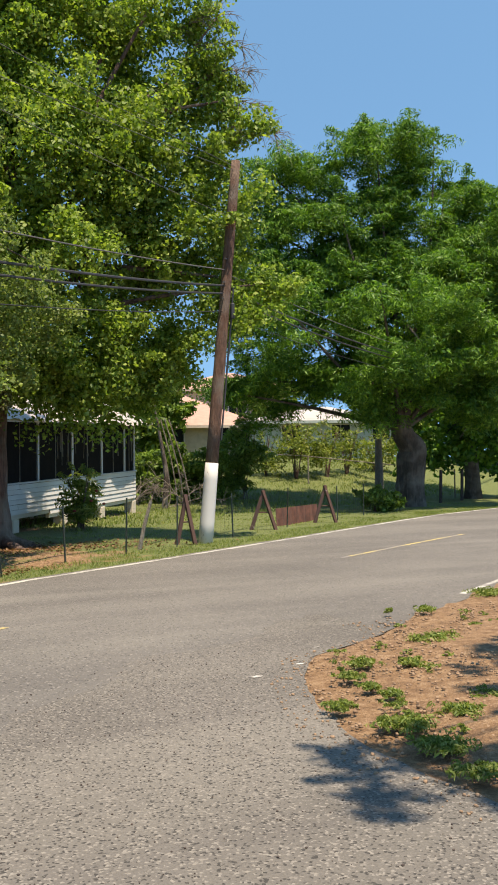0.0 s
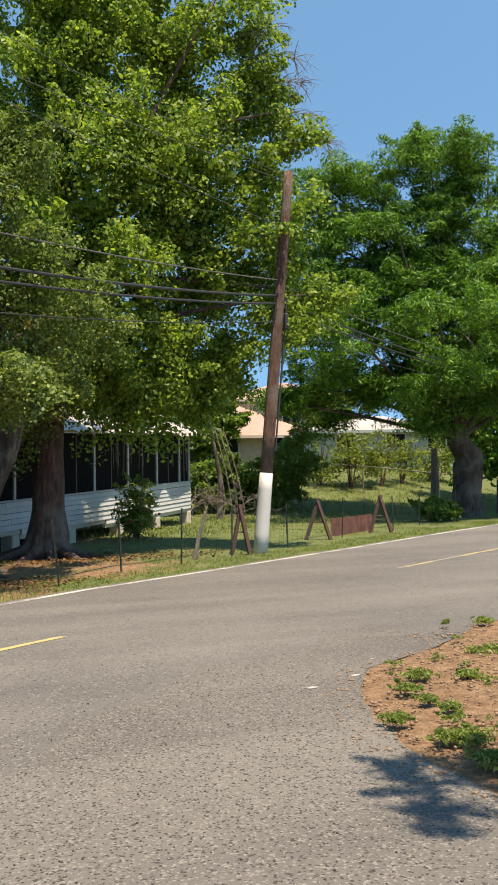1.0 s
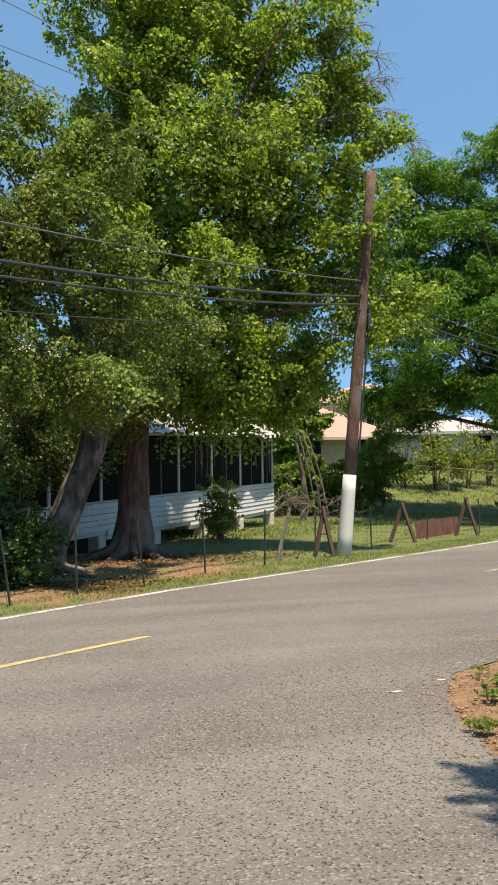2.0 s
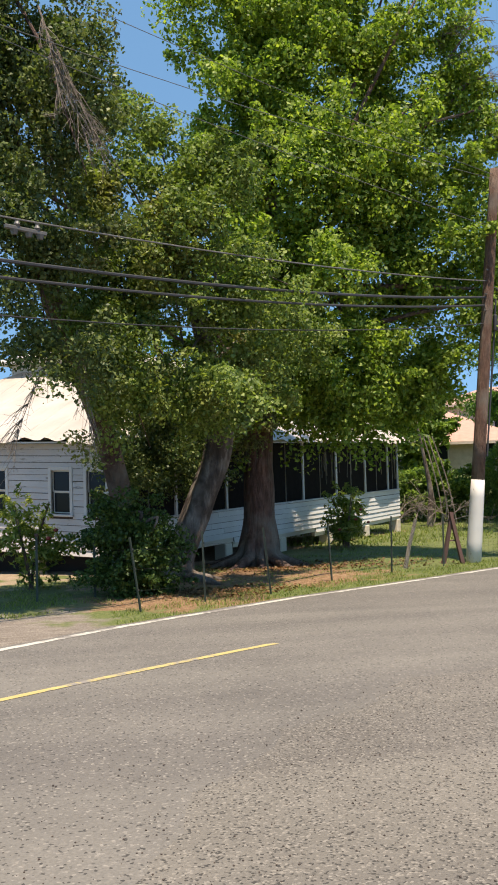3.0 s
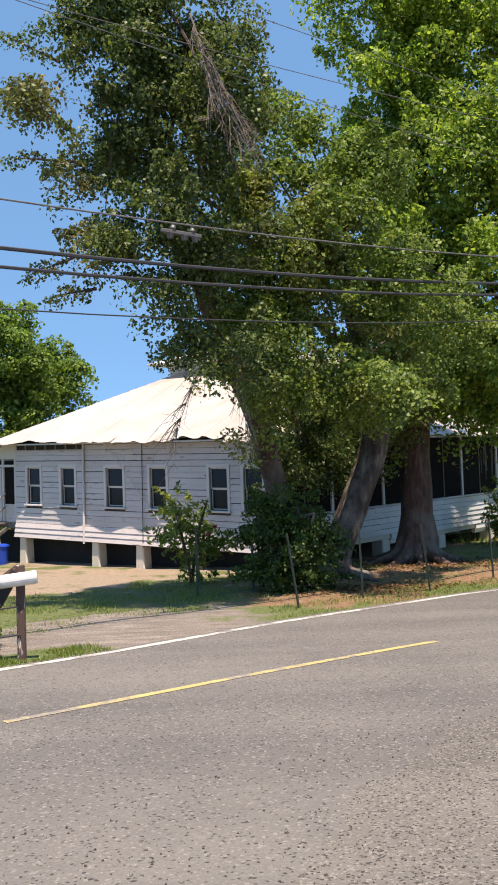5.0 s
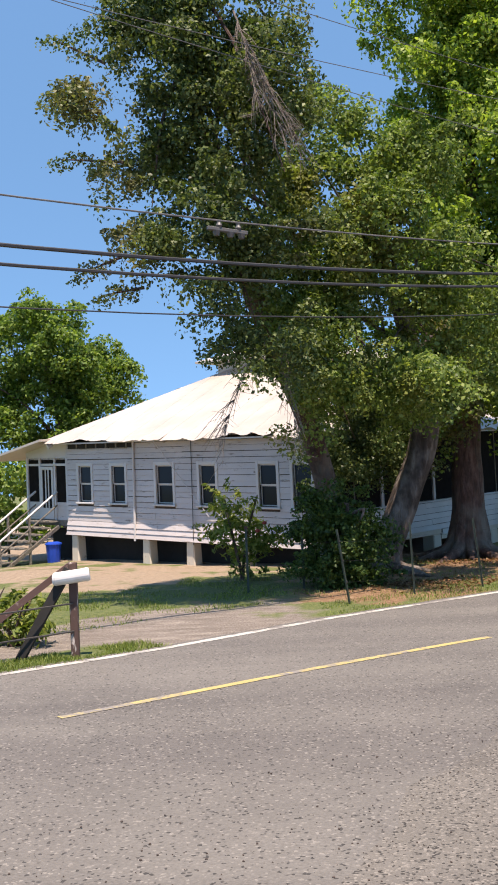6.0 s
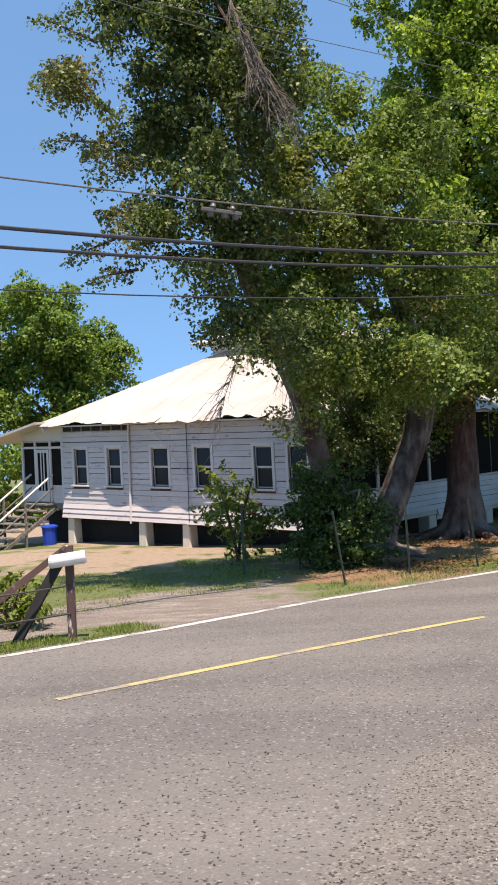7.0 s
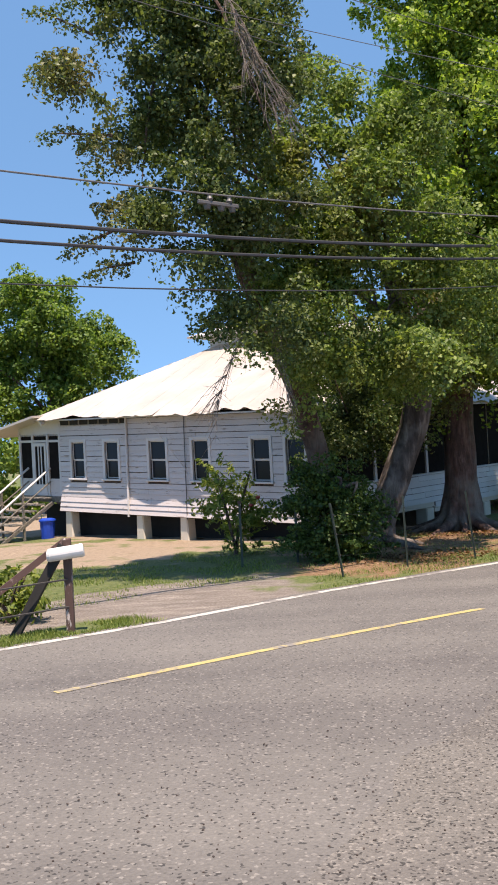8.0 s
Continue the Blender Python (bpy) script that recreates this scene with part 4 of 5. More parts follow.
for k, (p, w, l) in enumerate((((10.4, 23.4, 12.2), (1, -0.3, 0.3), 1.6), ((10.9, 23.2, 10.9), (1, -0.3, 0.05), 1.7), ((9.8, 23.6, 13.4), (0.9, -0.2, 0.5), 1.7), ((10.6, 23.3, 11.6), (1, -0.3, 0.1), 1.5), ((10.2, 23.4, 13.0), (1, -0.3, 0.2), 1.6))):
    twigs(big, "bare_branch", Vector(p) - Vector((5.2, 24.5, 0)), w, 40, l, 60 + k, 0.03, 1.0, hang=0.5)
    for i in range(6):
        spray.append(Vector(p) + Vector(w) * (l * (0.1 + 0.11 * i)) + Vector((0, 0, 0.2 * math.sin(i * 2.3 + k))) - Vector((5.2, 24.5, 0)))
scatter_leaves("outer_leaves", np.array(spray), 0.34, 30, 0.075, LEAF_A, big, 0.6, 0.2, 78, 1.5)
mid_tree = tree("tree", "leaning broadleaf tree with a forked pale trunk",
                [(2.6, 21.3, -0.15), (2.75, 21.3, 0.5), (3.25, 21.4, 1.7), (3.75, 21.5, 3.2), (3.2, 19.9, 5.0), (2.5, 18.8, 6.6)], [0.55, 0.32, 0.29, 0.30, 0.18, 0.08], BARK_PALE,
                [(4.9, 19.8, 5.4, 1.1, 0.8, 0.7), (4.3, 19.4, 4.2, 0.9, 0.8, 0.5), (2.6, 18.4, 3.9, 0.7, 0.7, 0.4), (0.75, 17.9, 5.3, 0.9, 0.9, 0.8), (1.0, 18.2, 4.2, 0.7, 0.7, 0.5), (1.23, 17.6, 4.2, 1.06, 0.97, 0.66), (2.55, 17.6, 3.94, 0.97, 0.88, 0.62), (3.43, 17.95, 4.38, 1.06, 0.97, 0.79), (4.05, 18.13, 5.52, 0.88, 0.88, 0.88), (1.32, 17.78, 5.7, 1.23, 1.06, 0.79), (2.82, 17.78, 6.05, 1.32, 1.14, 0.88), (1.85, 17.95, 7.28, 1.32, 1.14, 0.97), (3.08, 18.13, 7.81, 1.06, 0.97, 0.97), (1.41, 18.13, 8.69, 0.7, 0.79, 0.88), (0.79, 17.86, 6.75, 0.79, 0.79, 0.88), (1.9, 18.0, 9.2, 0.35, 0.35, 0.45)],
                LEAF_B, 0.46, 165, 0.054, 0.37, 23, forks=10, flat=0.8, droop=0.4)
for k, (a, l, w) in enumerate(((250, 0.9, 0.11), (300, 1.2, 0.12), (340, 0.8, 0.1), (200, 0.8, 0.11))):
    d = Vector((math.cos(radians(a)), math.sin(radians(a)), 0))
    part("root", tube(bend([d * 0.15 + Vector((0, 0, 0.5)), d * 0.4 + Vector((0, 0, 0.14)), d * l + Vector((0, 0, 0.04)), d * (l + 0.4) + Vector((0, 0, -0.06))], 3), [w * (1 - 0.065 * i) for i in range(10)], 7, 0.2, k + 9), BARK_PALE, mid_tree, smooth=True)
dark_tree = tree("tree", "tall dark-leaved tree leaning over the drive",
                 [(1.6, 20.7, -0.15), (1.5, 20.7, 1.5), (1.0, 19.9, 3.4), (0.15, 17.9, 5.3), (-0.75, 16.6, 8.2), (-1.1, 16.2, 11.2)], [0.36, 0.25, 0.22, 0.2, 0.14, 0.05], BARK,
                 [(2.7, 22.0, 2.7, 1.1, 0.6, 0.8), (4.0, 23.2, 3.0, 1.0, 0.6, 0.9), (1.9, 21.7, 2.3, 0.6, 0.5, 0.6), (2.2, 21.5, 4.0, 1.3, 0.7, 0.9), (3.1, 22.0, 3.5, 0.9, 0.7, 0.8), (1.7, 21.3, 3.2, 0.6, 0.5, 0.6), (4.4, 22.4, 4.2, 0.9, 0.7, 0.9), (0.05, 16.20, 4.4, 0.5, 0.6, 0.5), (0.41, 16.36, 4.35, 0.73, 0.73, 0.65), (-0.25, 16.04, 5.7, 0.8, 0.85, 0.6), (-1.44, 15.96, 6.41, 0.72, 0.72, 0.45), (-0.32, 16.12, 6.70, 1.38, 1.13, 0.97), (-1.70, 16.04, 7.83, 1.22, 1.05, 0.89), (-0.32, 16.20, 8.40, 1.30, 1.13, 1.05), (-1.6, 16.12, 9.53, 1.0, 0.95, 0.95), (-0.49, 16.36, 10.34, 1.30, 1.13, 1.13), (-1.30, 16.20, 11.72, 1.22, 1.05, 1.13), (0.32, 16.36, 9.29, 0.81, 0.81, 0.97)],
                 LEAF_C, 0.45, 170, 0.05, 0.36, 31, forks=11, flat=0.8, droop=0.4)
for k, (p, w, l) in enumerate((((-0.04, 14.62, 9.14), (0.35, -0.1, -1), 1.7), ((0.04, 14.62, 8.62), (0.5, -0.1, -0.9), 1.4), ((-0.09, 14.62, 9.40), (0.2, -0.2, -1), 1.4), ((0.45, 16.38, 4.70), (0.1, -0.3, -1), 1.7), ((0.18, 16.29, 4.43), (-0.5, -0.3, -1), 1.6))):
    twigs(dark_tree, "bare_branch", Vector(p) - Vector((1.6, 20.7, 0)), w, 34, l, 80 + k, 0.02, 0.35, hang=0.3)
spray = []
for p, w in (((-2.34, 16.20, 9.38), (-0.95, 0, 0.5)), ((-2.43, 16.11, 8.48), (-0.9, 0, 0.25)), ((-2.07, 16.02, 7.58), (-1.1, 0, 0.1)), ((-2.16, 16.02, 5.96), (-0.7, 0, -0.25)), ((-1.98, 16.11, 10.46), (-1.3, 0, 0.5)), ((-1.80, 16.02, 5.42), (-0.7, 0, -0.1))):
    part("limb", tube([Vector(p) - Vector((1.6, 20.7, 0)), Vector(p) + Vector(w) - Vector((1.6, 20.7, 0))], [0.03, 0.008], 5), BARK, dark_tree)
    for k in range(7):
        f = 0.15 + 0.15 * k
        spray.append(Vector(p) + Vector(w) * f + Vector((0, 0.1 * math.sin(k * 2.1), 0.12 * math.cos(k * 1.7))) - Vector((1.6, 20.7, 0)))
scatter_leaves("outer_leaves", np.array(spray), 0.24, 46, 0.045, LEAF_C, dark_tree, 0.5, 0.2, 77, 1.5)
tree("bush", "dense dark green shrub under the trees", [(1.45, 18.7, -0.05), (1.45, 18.7, 0.5), (1.45, 18.7, 1.3)], [0.10, 0.07, 0.05], BARK,
     [(1.4, 18.6, 1.65, 0.6, 0.6, 0.5), (1.3, 18.5, 0.8, 0.75, 0.75, 0.6), (1.95, 18.6, 0.95, 0.55, 0.6, 0.6), (1.05, 18.6, 1.35, 0.45, 0.5, 0.45), (1.75, 18.5, 0.4, 0.8, 0.6, 0.4)], LEAF_G, 0.24, 75, 0.045, 0.24, 51, category="bush", forks=6)
flame = tree("flame_tree", "spreading feather-leaved tree with a thick knotted trunk by the road",
             [(25.6, 34.4, -0.15), (25.6, 34.4, 0.8), (25.7, 34.4, 2.0), (25.75, 34.4, 2.6), (25.2, 34.4, 3.8), (26.2, 34.6, 7.5)], [0.70, 0.60, 0.58, 0.60, 0.40, 0.22], BARK_DARK,
             [(19.0, 38.8, 5.4, 1.2, 1.0, 0.7), (20.8, 37.6, 5.0, 1.2, 1.1, 0.7), (19.5, 38.3, 8.6, 1.4, 1.4, 1.3), (19.7, 38.2, 11.2, 1.3, 1.3, 1.3), (19.4, 38.5, 6.0, 1.3, 1.2, 0.9), (20.4, 37.9, 13.4, 1.3, 1.3, 1.2), (20.8, 37.2, 6.2, 2.0, 1.8, 1.3), (22.6, 35.8, 6.6, 2.4, 2.2, 1.5), (25.0, 34.2, 7.0, 2.6, 2.4, 1.6), (27.6, 33.4, 7.4, 2.6, 2.2, 1.7), (30.0, 33.2, 8.6, 2.6, 2.2, 1.8), (21.4, 37.0, 9.2, 2.0, 2.0, 1.7), (23.8, 35.6, 9.8, 2.6, 2.4, 1.7), (26.6, 34.2, 10.2, 2.8, 2.4, 1.8), (29.6, 33.4, 11.6, 2.4, 2.2, 1.7), (21.6, 37.2, 12.2, 1.8, 1.8, 1.6), (24.0, 35.8, 12.8, 2.6, 2.4, 1.7), (27.0, 34.6, 13.4, 2.4, 2.2, 1.6), (22.2, 37.2, 14.9, 1.5, 1.5, 1.1), (24.8, 35.6, 15.8, 2.2, 2.0, 1.4), (21.0, 37.4, 15.0, 1.2, 1.2, 1.0), (26.6, 35.0, 16.0, 1.4, 1.4, 1.0), (24.0, 33.2, 4.8, 1.8, 1.6, 1.0), (26.8, 33.0, 5.0, 1.8, 1.6, 1.0), (29.4, 33.2, 5.4, 2.0, 1.8, 1.6), (28.8, 34.0, 14.2, 1.2, 1.2, 0.8), (23.4, 30.4, 6.4, 2.0, 1.7, 0.5), (21.8, 30.8, 8.4, 1.9, 1.6, 0.5), (24.6, 30.8, 8.6, 2.2, 1.9, 0.55), (26.4, 31.6, 6.2, 2.0, 1.8, 0.6), (18.6, 33.6, 8.8, 1.7, 1.7, 1.0)],
             LEAF_D, 0.70, 150, 0.10, 0.78, 41, forks=18, flat=0.36, droop=0.22, thin=0.5, long=2.2)
tree("tree", "dark leafy tree in shade beyond the flame tree",
     [(33.5, 39.5, -0.1), (33.4, 39.5, 2.0), (33.0, 39.4, 5.0)], [0.5, 0.35, 0.2], BARK_DARK,
     [(32.0, 38.4, 5.0, 2.6, 2.2, 2.0), (34.5, 39.2, 6.4, 3.0, 2.6, 2.4), (33.4, 39.2, 9.6, 3.0, 2.6, 2.2), (31.6, 38.8, 3.0, 1.6, 1.6, 1.4), (36.0, 39.5, 3.2, 2.4, 2.2, 2.4), (34.0, 40.0, 12.6, 2.4, 2.2, 1.8)],
     LEAF_D, 1.05, 90, 0.19, 0.9, 43, forks=14, flat=0.4)
tree("tree", "rounded green tree behind the house",
     [(-9.6, 45.5, -0.1), (-9.6, 45.5, 2.5), (-9.3, 45.4, 5.5)], [0.4, 0.3, 0.2], BARK,
     [(-7.0, 45.0, 6.2, 2.0, 1.8, 1.5), (-9.4, 44.6, 8.4, 2.2, 2.0, 1.7), (-6.6, 45.4, 7.6, 1.5, 1.5, 1.1), (-10.8, 45.0, 6.0, 2.4, 2.0, 1.8), (-9.6, 44.6, 10.2, 1.4, 1.4, 1.2), (-12.0, 46.0, 9.0, 2.2, 2.0, 2.0), (-9.0, 44.4, 5.0, 2.0, 1.6, 1.2)],
     LEAF_E, 0.80, 130, 0.12, 0.66, 47, forks=8, flat=0.7, droop=0.35)
tree("tree", "dark shrubby tree behind the entry steps", [(-13.0, 40.5, -0.1), (-13.0, 40.5, 1.5), (-12.8, 40.4, 3)], [0.3, 0.2, 0.1], BARK,
     [(-11.4, 39.8, 2.4, 1.5, 1.3, 1.6), (-13.4, 40.4, 3.4, 2.0, 1.6, 1.6), (-10.8, 40.6, 1.2, 1.5, 1.2, 1.0)], LEAF_E, 0.8, 70, 0.15, 0.6, 48, forks=8)

# the roadside tree whose shade lies over the bank and the side road
SHADE_Z = 7.2
shift = -to_sun * (SHADE_Z / to_sun.z)
FRONDS = [(3.67, 5.61, 0.36, 0.3), (3.52, 5.16, 0.34, 0.3), (3.47, 4.71, 0.36, 0.3), (4.07, 5.41, 0.36, 0.34), (4.17, 4.91, 0.36, 0.34), (3.97, 4.46, 0.34, 0.3), (4.62, 5.01, 0.4, 0.4), (4.72, 4.51, 0.4, 0.4), (5.22, 4.96, 0.5, 0.5),
          (5.32, 4.26, 0.5, 0.5), (5.12, 5.66, 0.45, 0.4), (5.62, 6.26, 0.5, 0.4), (6.02, 6.96, 0.5, 0.4), (6.52, 7.36, 0.6, 0.5), (6.12, 6.06, 0.6, 0.6), (6.82, 6.66, 0.7, 0.6), (6.02, 5.26, 0.6, 0.6), (7.52, 7.76, 0.7, 0.5)]
tree("tree", "feather-leaved roadside tree shading the dirt bank",
     [(11.4, 3.2, -0.1), (11.3, 3.2, 2.6), (10.2, 3.3, 5.0), (8.4, 3.6, 6.9)], [0.30, 0.24, 0.18, 0.09], BARK_DARK,
     [(x - shift.x, y - shift.y, SHADE_Z + 0.1 * math.sin(7 * x), r, r * w, 0.12) for x, y, r, w in FRONDS],
     LEAF_D, 0.25, 55, 0.07, 0.17, 61, forks=16, flat=0.3, droop=0.1, thin=0.5, long=1.8)


# ---- planting beside the house ----
def shrub(label, x, y, h, r, leaf, seed, size=0.1, gap=0.4, name="shrub", stems=4, count=36, thin=0.7):
    z = zg(x, y)
    t = thing(name, Matrix.Translation((x, y, z)), label, "shrub")
    rnd = random.Random(seed)
    for k in range(stems):
        a = rnd.uniform(0, 6.28)
        part("stem", tube(bend([(rnd.uniform(-0.1, 0.1), rnd.uniform(-0.1, 0.1), -0.05), (math.cos(a) * r * 0.25, math.sin(a) * r * 0.25, h * 0.45), (math.cos(a) * r * 0.6, math.sin(a) * r * 0.6, h * 0.85)], 3), [0.03, 0.027, 0.024, 0.02, 0.016, 0.012, 0.006], 5), BARK, t)
    cl, slim = lobes_to_clumps([(0, 0, h * 0.62, r, r * 0.85, h * 0.36), (0.2 * r, 0, h * 0.4, r * 0.8, r * 0.7, h * 0.3)], gap, seed, 0.3)
    scatter_leaves("leaves", cl, slim * gap * 0.8, count, size, leaf, t, 0.6, 0.3, seed, 1.9, thin)
    return t


citrus = shrub("light green fruiting shrub with a few red blooms by the wall", -0.5, 20.3, 2.1, 0.75, LEAF_F, 5, 0.07, 0.30, count=20)
hibiscus = shrub("leggy green shrub with red blooms by the porch", 9.0, 29.0, 2.0, 0.8, LEAF_F, 6, 0.08, 0.32, count=24)
for t, pts in ((citrus, ((0.55, -0.3, 1.2), (0.4, -0.5, 1.05))), (hibiscus, ((0.1, -0.7, 0.9), (-0.4, -0.6, 0.6), (0.3, -0.6, 1.2), (0.5, -0.7, 0.8)))):
    for p in pts:
        bm = bmesh.new()
        bmesh.ops.create_icosphere(bm, subdivisions=1, radius=0.06, matrix=Matrix.Translation(p) @ Matrix.Diagonal((1, 1, 0.7, 1)))
        part("flower", bm, RED, t, "red bloom")
shrub("dark green hedge shrub by the lot line", 17.6, 41.5, 2.8, 1.3, LEAF_E, 7, 0.13, 0.5, count=60)
shrub("dark green hedge shrub by the lot line", 15.6, 42.5, 2.6, 1.5, LEAF_E, 17, 0.13, 0.5, count=60)
shrub("tall feathery green shrub behind the pole", 20.6, 40.6, 4.0, 1.1, LEAF_E, 8, 0.15, 0.46, thin=0.35, count=60)
shrub("tall feathery green shrub behind the pole", 19.2, 40.2, 2.9, 0.9, LEAF_E, 18, 0.15, 0.46, thin=0.35, count=60)
for x, y, h, r, sd in ((26.0, 45.0, 3.6, 1.5, 21), (28.2, 45.5, 3.2, 1.3, 22), (30.2, 46.5, 3.0, 1.2, 23), (24.6, 46.0, 2.6, 1.1, 24), (33.5, 48.5, 2.6, 1.6, 25)):
    shrub("thin yellow-green shrub with bare stems on the far lawn", x, y, h, r, LEAF_F, sd, 0.11, 0.6, stems=9, count=20)
shrub("low dark green weeds at the foot of the fence", 22.6, 32.6, 0.9, 1.0, LEAF_E, 26, 0.14, 0.35)
for x, y, h, r, sd in ((-3.9, 13.2, 0.9, 0.55, 31), (-3.4, 12.9, 0.7, 0.45, 32), (-4.6, 14.0, 1.1, 0.7, 33)):
    shrub("weedy green shrub behind the old gate", x, y, h, r, LEAF_F, sd, 0.07, 0.26, count=22)
for x, y, h, r, sd in ((24.0, 62.0, 6.5, 3.0, 35), (37.0, 66.0, 6.0, 3.0, 36), (44.0, 60.0, 7.0, 4.0, 37), (20.0, 60.0, 6.0, 3.5, 38), (50.0, 55.0, 8.0, 5.0, 39)):
    shrub("distant dark green tree clump", x, y, h, r, LEAF_E, sd, 0.3, 1.0, name="distant_tree", stems=3, count=50)
dead = thing("brush_pile", Matrix.Translation((15.2, 38.6, 0)), "tangled heap of dead branches and dry vines", "brush pile")
for k in range(14):
    rnd = random.Random(100 + k)
    twigs(dead, "branch", (rnd.uniform(-1.6, 1.6), rnd.uniform(-0.8, 0.8), rnd.uniform(0, 0.5)), (rnd.uniform(-1, 1), rnd.uniform(-0.5, 0.5), rnd.uniform(-0.05, 0.7)), 12, rnd.uniform(0.9, 2.0), 200 + k, 0.03, 1.0)
snag = thing("dead_tree", Matrix.Translation((16.0, 39.4, 0)), "bare grey dead tree trunk with hanging vines", "tree")
part("trunk", tube(bend([(0, 0, -0.1), (0.1, 0, 1.5), (-0.2, 0, 3.4), (-0.5, 0, 5.0)], 4), [0.15 - 0.01 * i for i in range(13)], 8, 0.1), BARK_PALE, snag)
for k in range(4):
    part("vine", tube(bend([(-0.3 + 0.2 * k, 0.1, 4.0), (0.1 + 0.25 * k, 0, 2.2), (0.3 + 0.3 * k, 0, 0.6), (0.1 + 0.4 * k, 0.1, -0.05)], 4), 0.03, 5), TWIG, snag)


# ---- the road's edge ----
POLE = Vector((10.14, 22.22, 0))
LEAN = Vector((0.79, -0.38, 9.75))


def utility_pole():
    p = thing("utility_pole", Matrix.Translation(POLE), "leaning dark wooden utility pole with a whitewashed foot", "utility pole")
    at = lambda z: LEAN * (z / LEAN.z)
    part("shaft", tube([at(2.0), at(3), at(4.5), at(6), at(7.5), at(9.0), at(9.75)], [0.162, 0.158, 0.15, 0.142, 0.134, 0.122, 0.114], 14, 0.06, 3), POLE_WOOD, p, smooth=True)
    part("whitewashed_foot", tube([at(-0.2), at(0.5), at(1), at(1.6), at(2.03)], [0.19, 0.186, 0.18, 0.174, 0.168], 14, 0.05, 3), WHITEWASH, p, "flaking white painted foot", smooth=True)
    part("riser_cable", tube([at(2.6) + Vector((0.19, -0.04, 0)), at(5.6) + Vector((0.2, -0.05, 0)), at(6.5) + Vector((0.17, -0.08, 0))], 0.025, 6), CABLE, p)
    for z in (6.2, 6.6, 7.2, 8.4):
        bm = tube([at(z) + Vector((-0.16, -0.18, 0)), at(z) + Vector((0.16, 0.18, 0))], 0.02, 6)
        part("bolt", bm, INSULATOR, p)
    bm = bmesh.new()
    add_box(bm, (-0.05, -0.05, -0.2), (0.05, 0.05, 0.2), Matrix.Translation(at(5.9) + Vector((0.2, -0.08, 0))), 0.02)
    part("splice_box", bm, CABLE, p, "dark cable splice box")


utility_pole()


def span(name, label, a, b, sag_m, r, material, n=24):
    a, b = Vector(a), Vector(b)
    pts = [a.lerp(b, i / n) - Vector((0, 0, 4 * sag_m * (i / n) * (1 - i / n))) for i in range(n + 1)]
    ob = part(name, tube(pts, r, 6), material)
    tagged(ob, label, "cable")
    return ob


on_pole = lambda z: POLE + LEAN * (z / LEAN.z)
W_DIR = Vector((-0.812, -0.584, 0))
far_left = lambda z: Vector((10.5, 22.05, 0)) + W_DIR * 40 + Vector((0, 0, z))
far_right = lambda z: Vector((10.5, 22.05, 0)) + Vector((0.80, 0.60, 0)) * 42 + Vector((0, 0, z))
for zp, zl, sg, r, mt in ((6.95, 7.2, 1.22, 0.013, CABLE_PALE), (6.55, 6.75, 1.45, 0.028, CABLE), (6.35, 6.55, 1.50, 0.024, CABLE), (5.9, 6.1, 1.6, 0.010, CABLE)):
    span("cable", "black overhead cable sagging along the road", on_pole(zp), far_left(zl), sg, r, mt)
    span("cable", "black overhead cable running on through the trees", on_pole(zp - 0.1), far_right(zp + 1.6), 0.9, r * 0.9, mt)
for zp, zl, sg in ((9.6, 11.2, 0.75), (9.5, 9.4, 0.9), (8.3, 10.9, 0.8)):
    span("power_line", "thin pale power line through the tree crowns", on_pole(zp), far_left(zl), sg, 0.0065, CABLE_PALE)


def spacer():
    """The insulator bar that hangs on the upper cable."""
    o = thing("insulator_bar", Matrix.Translation((-0.32, 14.27, 5.86)), "grey porcelain insulator bar hung on the overhead cable", "insulator")
    rot = Matrix.Rotation(math.atan2(0.584, 0.812), 4, "Z")
    part("bar", box((-0.36, -0.03, -0.04), (0.36, 0.03, 0.02), rot, 0.01), INSULATOR, o)
    for u in (-0.15, 0.2):
        part("insulator", tube([rot @ Vector((u, 0, 0)), rot @ Vector((u, 0, 0.05)), rot @ Vector((u, 0, 0.09)), rot @ Vector((u, 0, 0.13))], [0.025, 0.05, 0.03, 0.035], 10), INSULATOR, o)
    for u in (-0.2, 0.05, 0.25):
        part("drop", tube([rot @ Vector((u, 0, -0.04)), rot @ Vector((u, 0, -0.11))], [0.06, 0.04], 8), INSULATOR, o)


spacer()

FENCE = [(1.39, 15.9), (2.61, 16.84), (3.95, 17.5), (5.65, 19.3), (7.36, 20.38), (9.1, 21.6), (11.6, 23.6), (14.6, 25.9), (17.9, 28.2), (20.6, 30.6), (23.6, 32.4)]
TILT = [(0.13, 0.02), (0.02, 0.0), (0.10, 0.02), (0.05, 0.02), (-0.02, 0.0), (0.0, 0.03), (0.03, 0), (-0.03, 0.02), (0.02, 0), (0, 0), (0.04, 0)]


